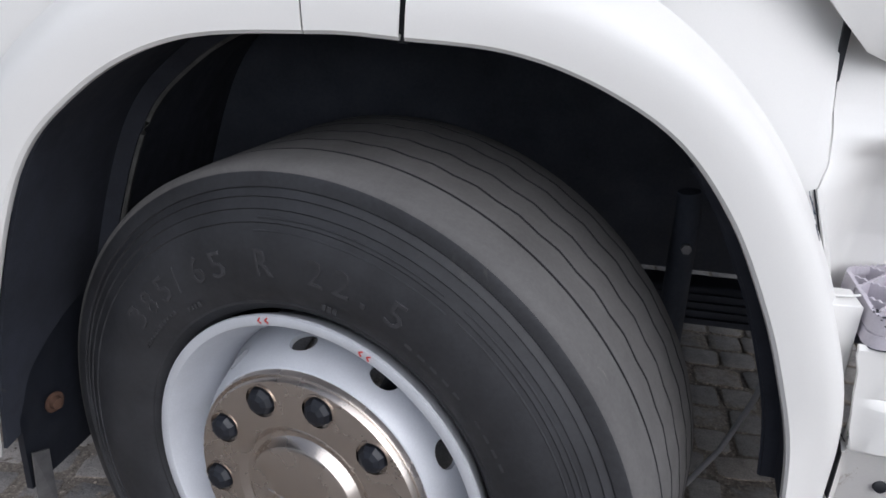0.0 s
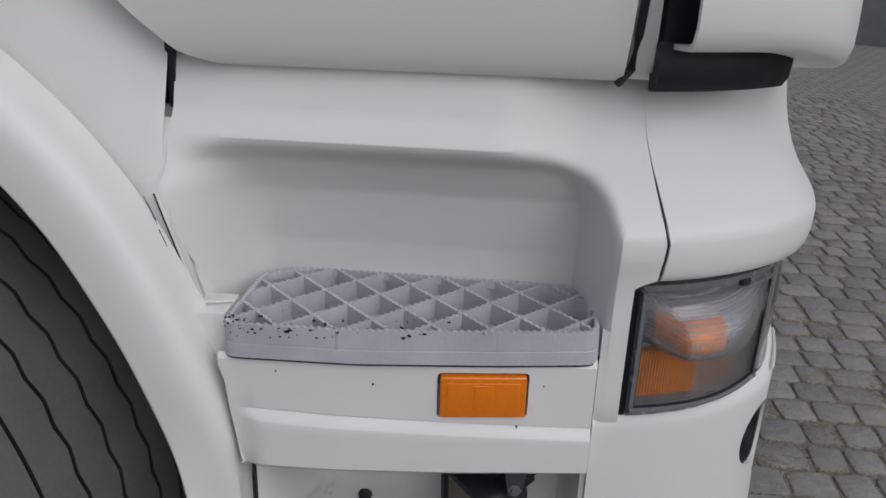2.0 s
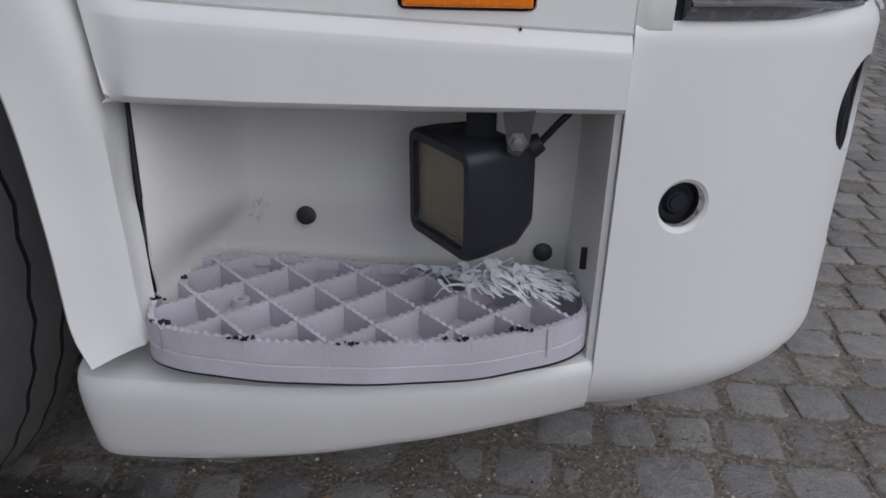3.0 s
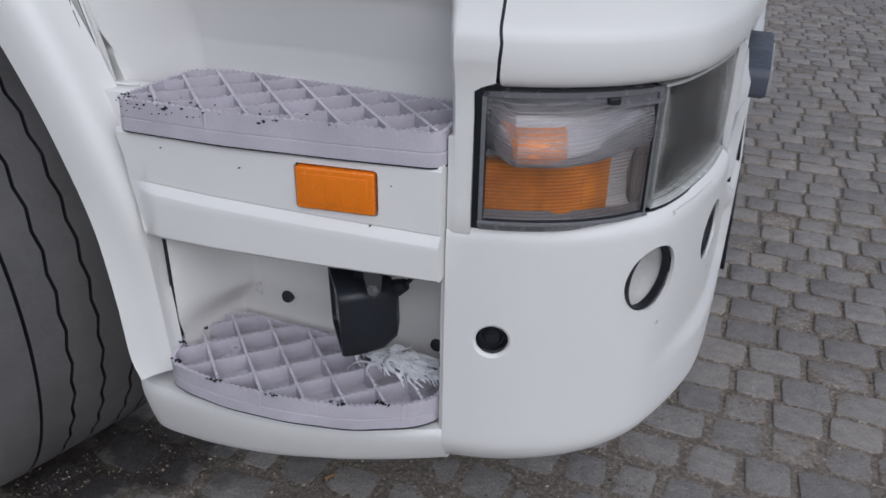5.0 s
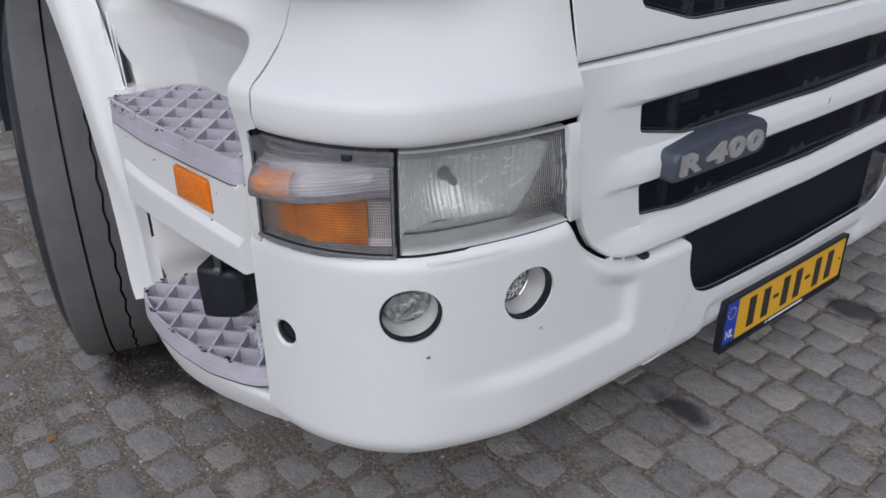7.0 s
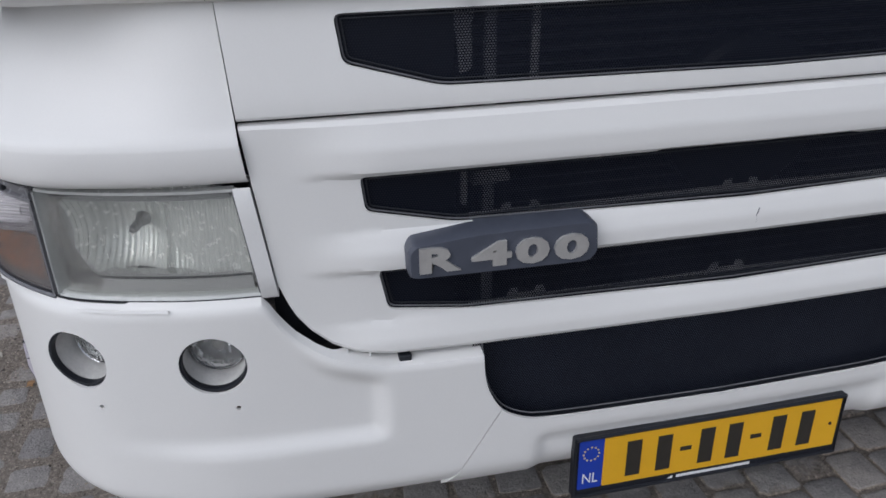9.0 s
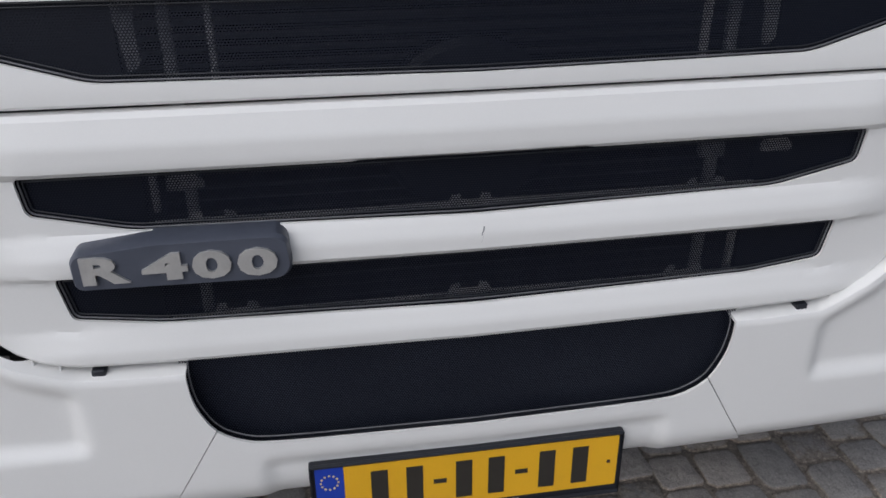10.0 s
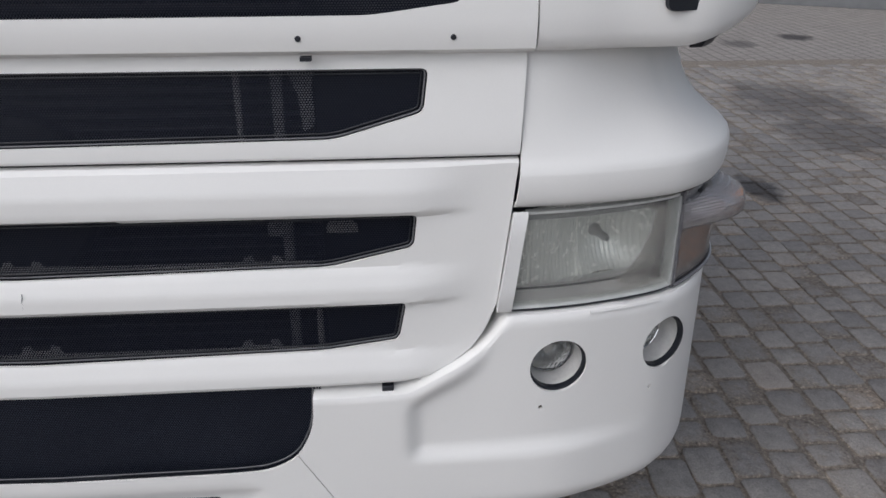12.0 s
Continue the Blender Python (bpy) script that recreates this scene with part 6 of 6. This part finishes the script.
    for a0 in (106, 72):
        bm = bmesh.new()
        for da in (0, 2.6):
            for s in (1, -1):
                a = radians(a0 - da)
                q = m @ Matrix.Translation((0.2925 * math.cos(a), 0.2925 * math.sin(a), -0.0188)) @ Matrix.Rotation(a, 4, "Z") @ Matrix.Translation((0.0022 * s, 0, 0)) @ Matrix.Rotation(-s * 0.9, 4, "Z")
                box(bm, -0.0036, 0.0036, -0.0011, 0.0011, 0, 0.0006, q)
        part("red_mark", bm, red, rim, "small red paint arrows")
    return tyre


AXLE = Vector((-0.287, -0.958, 0)).normalized()
wheel(facing((-1.520, 0.005, 0.499), AXLE), "front_wheel")
bm = bmesh.new()
lathe(bm, [(0.28, -0.15), (0.50, -0.17), (0.522, -0.15), (0.522, 0.15), (0.50, 0.17), (0.28, 0.15)], facing((-1.50, 2.33, 0.522), (0.287, 0.958, 0)), 64, True)
part("far_wheel", bm, tread_rubber, truck, "far front wheel in the shade")

# ---- work lamp hanging over the lower step ----
out = Vector((-0.80, -0.60, -0.03)).normalized()
L = facing((-0.483, 0.050, 0.616), out)
bm = bmesh.new()
rings = []
for h, sx, sy, r in ((0.004, 0.050, 0.051, 0.012), (0.0, 0.052, 0.053, 0.014), (-0.02, 0.052, 0.053, 0.014), (-0.055, 0.050, 0.051, 0.016), (-0.078, 0.040, 0.042, 0.018), (-0.085, 0.025, 0.028, 0.014)):
    rings.append([bm.verts.new(L @ Vector((x, y, h))) for x, y in rounded([(-sx, -sy), (sx, -sy), (sx, sy), (-sx, sy)], r, 5)])
for h, s in ((0.004, 0.043), (-0.004, 0.042)):
    rings.insert(0, [bm.verts.new(L @ Vector((x, y, h))) for x, y in rounded([(-s, -s), (s, -s), (s, s), (-s, s)], 0.008, 5)])
for a, b in zip(rings, rings[1:]):
    for k in range(len(a)):
        bm.faces.new((a[k], a[(k + 1) % len(a)], b[(k + 1) % len(a)], b[k]))
bm.faces.new(rings[-1])
work = part("work_lamp", bm, black, truck, "square black work lamp with a ribbed yellowed lens", angle=40)
bm = bmesh.new()
box(bm, -0.0425, 0.0425, -0.0425, 0.0425, -0.006, -0.001, L)
part("lens", bm, lens_work, work).visible_shadow = False
bm = bmesh.new()
skin(bm, [[L @ Vector((x, y, -0.010 - 0.035 * max(0, 1 - (x / 0.043) ** 2) * max(0, 1 - (y / 0.043) ** 2))) for x in [-0.042 + 0.084 * k / 12 for k in range(13)]] for y in [-0.042 + 0.084 * k / 12 for k in range(13)]], 0.001)
part("reflector", bm, surface("yellowed_reflector", (0.55, 0.47, 0.33), 0.3, metal=0.5, var=0.3, scale=30), work)
bm = bmesh.new()
box(bm, -0.463, -0.435, 0.060, 0.090, 0.655, 0.735, None, 0.003)
part("mount", bm, black, work)
bm = bmesh.new()
prism(bm, [(-0.437, 0.74), (-0.398, 0.74), (-0.406, 0.672), (-0.414, 0.662), (-0.424, 0.664)], 0.030, 0.034, Matrix(((1, 0, 0, 0), (0, 0, 1, 0), (0, 1, 0, 0), (0, 0, 0, 1))))
part("bracket", bm, surface("bracket_steel", (0.10, 0.10, 0.105), 0.45, metal=0.5), work, "dull steel bracket")
bm = bmesh.new()
lathe(bm, [(0, 0.007), (0.005, 0.006), (0.0055, 0), (0.009, 0), (0.009, -0.003), (0, -0.003)], facing((-0.416, 0.029, 0.675), (0, -1, 0)), 6)
part("bolt", bm, steel, work)
bm = bmesh.new()
tube(bm, [(-0.425, 0.085, 0.640), (-0.405, 0.085, 0.652), (-0.392, 0.085, 0.660)], [0.012, 0.013, 0.009], 12)
tube(bm, spline([(-0.392, 0.085, 0.660), (-0.38, 0.085, 0.675), (-0.36, 0.088, 0.70), (-0.35, 0.09, 0.74)], 12), 0.0035, 8)
part("cable", bm, black, work, "black cable with a rubber boot")


# ---- loose things ----
rng = random.Random(21)
bm = bmesh.new()
for k in range(260):
    # ragged strips of cloth, lying over the ribs
    x, y = -0.412 + rng.gauss(0, 0.034), 0.128 + rng.gauss(0, 0.014)
    x, y = min(max(x, -0.50), -0.352), min(max(y, 0.092), 0.143)
    a = rng.uniform(0, 2 * math.pi) if rng.random() < 0.5 else rng.uniform(3.8, 5.6)
    ln, w = rng.uniform(0.012, 0.04), rng.uniform(0.0008, 0.005)
    pts = []
    z0 = 0.494 + rng.uniform(0.0, 0.012) * math.exp(-((x + 0.42) / 0.04) ** 2)
    for j in range(5):
        t = j / 4
        pts.append(Vector((min(x + math.cos(a + 0.8 * t) * ln * t, -0.338), min(y + math.sin(a + 0.8 * t) * ln * t * 0.9, 0.146), z0 + 0.006 * math.sin(math.pi * t) * rng.uniform(0.3, 1) - 0.004 * t)))
    d = Vector((-math.sin(a), math.cos(a), 0)) * w
    r0 = [bm.verts.new(p + d) for p in pts]
    r1 = [bm.verts.new(p - d + Vector((0, 0, 0.0008))) for p in pts]
    r2 = [bm.verts.new(p - Vector((0, 0, 0.0012))) for p in pts]
    for j in range(4):
        bm.faces.new((r0[j], r0[j + 1], r1[j + 1], r1[j]))
        bm.faces.new((r1[j], r1[j + 1], r2[j + 1], r2[j]))
        bm.faces.new((r2[j], r2[j + 1], r0[j + 1], r0[j]))
tagged(part("rag", bm, cloth, None), "torn frayed white rag lying on the lower step", "rag")


def cigarette_stub(x, y, rz, ln, r, material, label):
    bm = bmesh.new()
    q = pose(x, y, r + 0.001, 0, 0, rz)
    tube(bm, [q @ Vector((-ln / 2, 0, 0)), q @ Vector((-ln * 0.1, 0.0006, 0.0006)), q @ Vector((ln * 0.3, 0, 0)), q @ Vector((ln / 2, -0.0006, -0.0004))], [r, r * 1.02, r * 0.9, r * 0.75], 9)
    return tagged(part("cigarette_stub", bm, material), label, "cigarette stub", "litter on the paving")


cigarette_stub(-0.667, 0.303, 60, 0.022, 0.0042, stub, "flattened brown cigarette stub on the paving")
cigarette_stub(-1.21, -0.345, 20, 0.020, 0.0036, stub_pale, "pale cigarette stub on the paving joint")
bm = bmesh.new()
skin(bm, [[(-1.045 + 0.026 * u / 4, -0.235 + 0.018 * v / 3, 0.006 + 0.003 * math.sin(u * 1.7 + v)) for u in range(5)] for v in range(4)], 0.0012)
tagged(part("dry_leaf", bm, stub), "small dry brown leaf on the paving", "leaf", "litter on the paving")

# ---- a plain wall round the yard, added to hold back low sky light ----
bm = bmesh.new()
ring = [(-1 + 11.6 * math.cos(a), 1.2 + 11.6 * math.sin(a)) for a in [2 * math.pi * (k + 0.5) / 12 for k in range(12)]]
low, high = [[bm.verts.new((x, y, z)) for x, y in ring] for z in (-0.02, 1.5)]
low2, high2 = [[bm.verts.new((-1 + (x + 1) * 1.02, 1.2 + (y - 1.2) * 1.02, z)) for x, y in ring] for z in (-0.02, 1.5)]
for p, q in ((low, high), (high, high2), (high2, low2), (low2, low)):
    for k in range(12):
        bm.faces.new((p[k], p[(k + 1) % 12], q[(k + 1) % 12], q[k]))
tagged(part("yard_wall", bm, yard), "grey ring wall added to block low sky light", "wall", kind="structure")

# ---- the ground: sand bed, setts, grit ----
bm = bmesh.new()
n = 60
lim = [-90 + 180 * k / n for k in range(n + 1)]
skin(bm, [[(x, y, -0.024) for x in lim] for y in lim], 0)
ground = tagged(part("ground", bm, stone_far), "grey block paving of a yard reaching far off", "ground", kind="structure")
bm = bmesh.new()
def bed_z(x, y):
    """The sand lies higher, and unevenly, on the worn side."""
    lump = noise.noise(Vector((x * 7, y * 7, 0))) + 0.6 * noise.noise(Vector((x * 22, y * 22, 3)))
    near = ss(1.3, 0.5, y) * ss(0.5, -0.3, x)
    return -0.0016 - 0.0046 * (1 - near) + 0.0044 * lump * (1 - 0.75 * ss(0.4, 1.4, y))


skin(bm, [[(-6.2 + 0.06 * a, -2.6 + 0.06 * b, bed_z(-6.2 + 0.06 * a, -2.6 + 0.06 * b)) for a in range(148)] for b in range(157)], 0)
bed = tagged(part("sand_bed", bm, sand), "brown sand and grit between the paving stones", "sand", kind="structure")

rng = random.Random(7)
shapes = []
for k in range(14):
    # a worn sett of unit size: rounded plan, domed top
    bm = bmesh.new()
    plan = []
    for a, b in (((-0.5, -0.5), (0.5, -0.5)), ((0.5, -0.5), (0.5, 0.5)), ((0.5, 0.5), (-0.5, 0.5)), ((-0.5, 0.5), (-0.5, -0.5))):
        for t in (rng.uniform(0.06, 0.16), rng.uniform(0.35, 0.65), rng.uniform(0.86, 0.95)):
            q = Vector(a).lerp(Vector(b), t)
            plan.append(tuple(q * (1 - rng.uniform(0, 0.075))))
    rings = []
    for s, z in ((1.0, -1.3), (0.98, -0.16), (0.89, 0.07)):
        rings.append([bm.verts.new((x * s, y * s, z + (rng.uniform(-0.09, 0.08) if s < 1 else 0))) for x, y in plan])
    for a, b in zip(rings, rings[1:]):
        for j in range(len(a)):
            bm.faces.new((a[j], a[(j + 1) % len(a)], b[(j + 1) % len(a)], b[j]))
    c = bm.verts.new((rng.uniform(-0.1, 0.1), rng.uniform(-0.1, 0.1), 0.14))
    for j in range(len(plan)):
        bm.faces.new((rings[-1][j], rings[-1][(j + 1) % len(plan)], c))
    bmesh.ops.recalc_face_normals(bm, faces=bm.faces)
    me = bpy.data.meshes.new("sett")
    bm.to_mesh(me)
    bm.free()
    me.materials.append(stone)
    me.polygons.foreach_set("use_smooth", [True] * len(me.polygons))
    shapes.append(me)
setts = []
y, row = -2.4, 0
while y < 6.6:
    deep = rng.uniform(0.110, 0.124)
    x = -6.0 + rng.uniform(0, 0.15)
    while x < 2.5:
        ln = rng.choice((0.102, 0.11, 0.115, 0.12, 0.128, 0.14, 0.165))
        worn = ss(1.6, 0.0, y) * 0.019 * (0.3 + 0.7 * ss(0.5, -0.3, x))
        gap = 0.004 + worn * rng.uniform(0.2, 1.7)
        yy = y + deep / 2 + 0.006 * math.sin(x * 1.3 + row)
        m = Matrix.Translation((x + ln / 2, yy, -0.001 + rng.uniform(-0.0025, 0.002))) @ pose(0, 0, 0, rng.uniform(-0.9, 0.9), rng.uniform(-0.9, 0.9), rng.uniform(-3, 3) * (1 + worn * 90)) @ Matrix.Diagonal((ln - gap, deep - gap * 0.9, 0.0115 + worn * 0.2, 1))
        setts.append((x + ln / 2, yy, m, rng.randrange(14)))
        x += ln
    y += deep
    row += 1
# those in front of and beside the near front corner stand singly
near = sorted(setts, key=lambda s: math.hypot((s[0] + 0.45) / 1.15, (s[1] - 0.25) / 1.15))[:300]
chosen = set(id(s) for s in near)
verts, faces = [], []
base = [([v.co.copy() for v in me.vertices], [tuple(p.vertices) for p in me.polygons]) for me in shapes]
for s in setts:
    if id(s) in chosen:
        ob = new("sett", shapes[s[3]])
        ob.parent = bed
        ob.matrix_world = s[2]
    else:
        o = len(verts)
        vs, fs = base[s[3]]
        verts += [tuple(s[2] @ v) for v in vs]
        faces += [tuple(i + o for i in f) for f in fs]
me = bpy.data.meshes.new("more_setts")
me.from_pydata(verts, [], faces)
me.materials.append(stone)
me.polygons.foreach_set("use_smooth", [True] * len(me.polygons))
rest = new("more_setts", me)
rest.parent = bed
tagged(rest, "worn grey paving setts", "", "", "stuff")
# grit in the joints
verts, faces = [], []
for k in range(95000):
    x, y = rng.uniform(-2.6, 1.2), rng.gauss(-0.2, 0.75)
    if not -1.8 < y < 3.2:
        continue
    # drifts of grit with clear patches between them
    if noise.noise(Vector((x * 3.1, y * 3.1, 8))) + 0.5 * noise.noise(Vector((x * 11, y * 11, 5))) < rng.uniform(-0.75, 0.35):
        continue
    s = rng.uniform(0.0010, 0.0030) if rng.random() < 0.93 else rng.uniform(0.003, 0.0062)
    z = bed_z(x, y) - 0.0004 + rng.uniform(0, 0.0022)
    o = len(verts)
    a = rng.uniform(0, 3)
    for j in range(4):
        verts.append((x + s * math.cos(a + j * 1.57) * rng.uniform(0.6, 1.3), y + s * math.sin(a + j * 1.57) * rng.uniform(0.6, 1.3), z))
    verts.append((x, y, z + s * rng.uniform(0.5, 1.0)))
    faces += [(o, o + 1, o + 4), (o + 1, o + 2, o + 4), (o + 2, o + 3, o + 4), (o + 3, o, o + 4)]
me = bpy.data.meshes.new("grit")
me.from_pydata(verts, [], faces)
me.materials.append(pebble)
tagged(new("grit", me), "loose pale grit in the paving joints", "grit", kind="stuff")
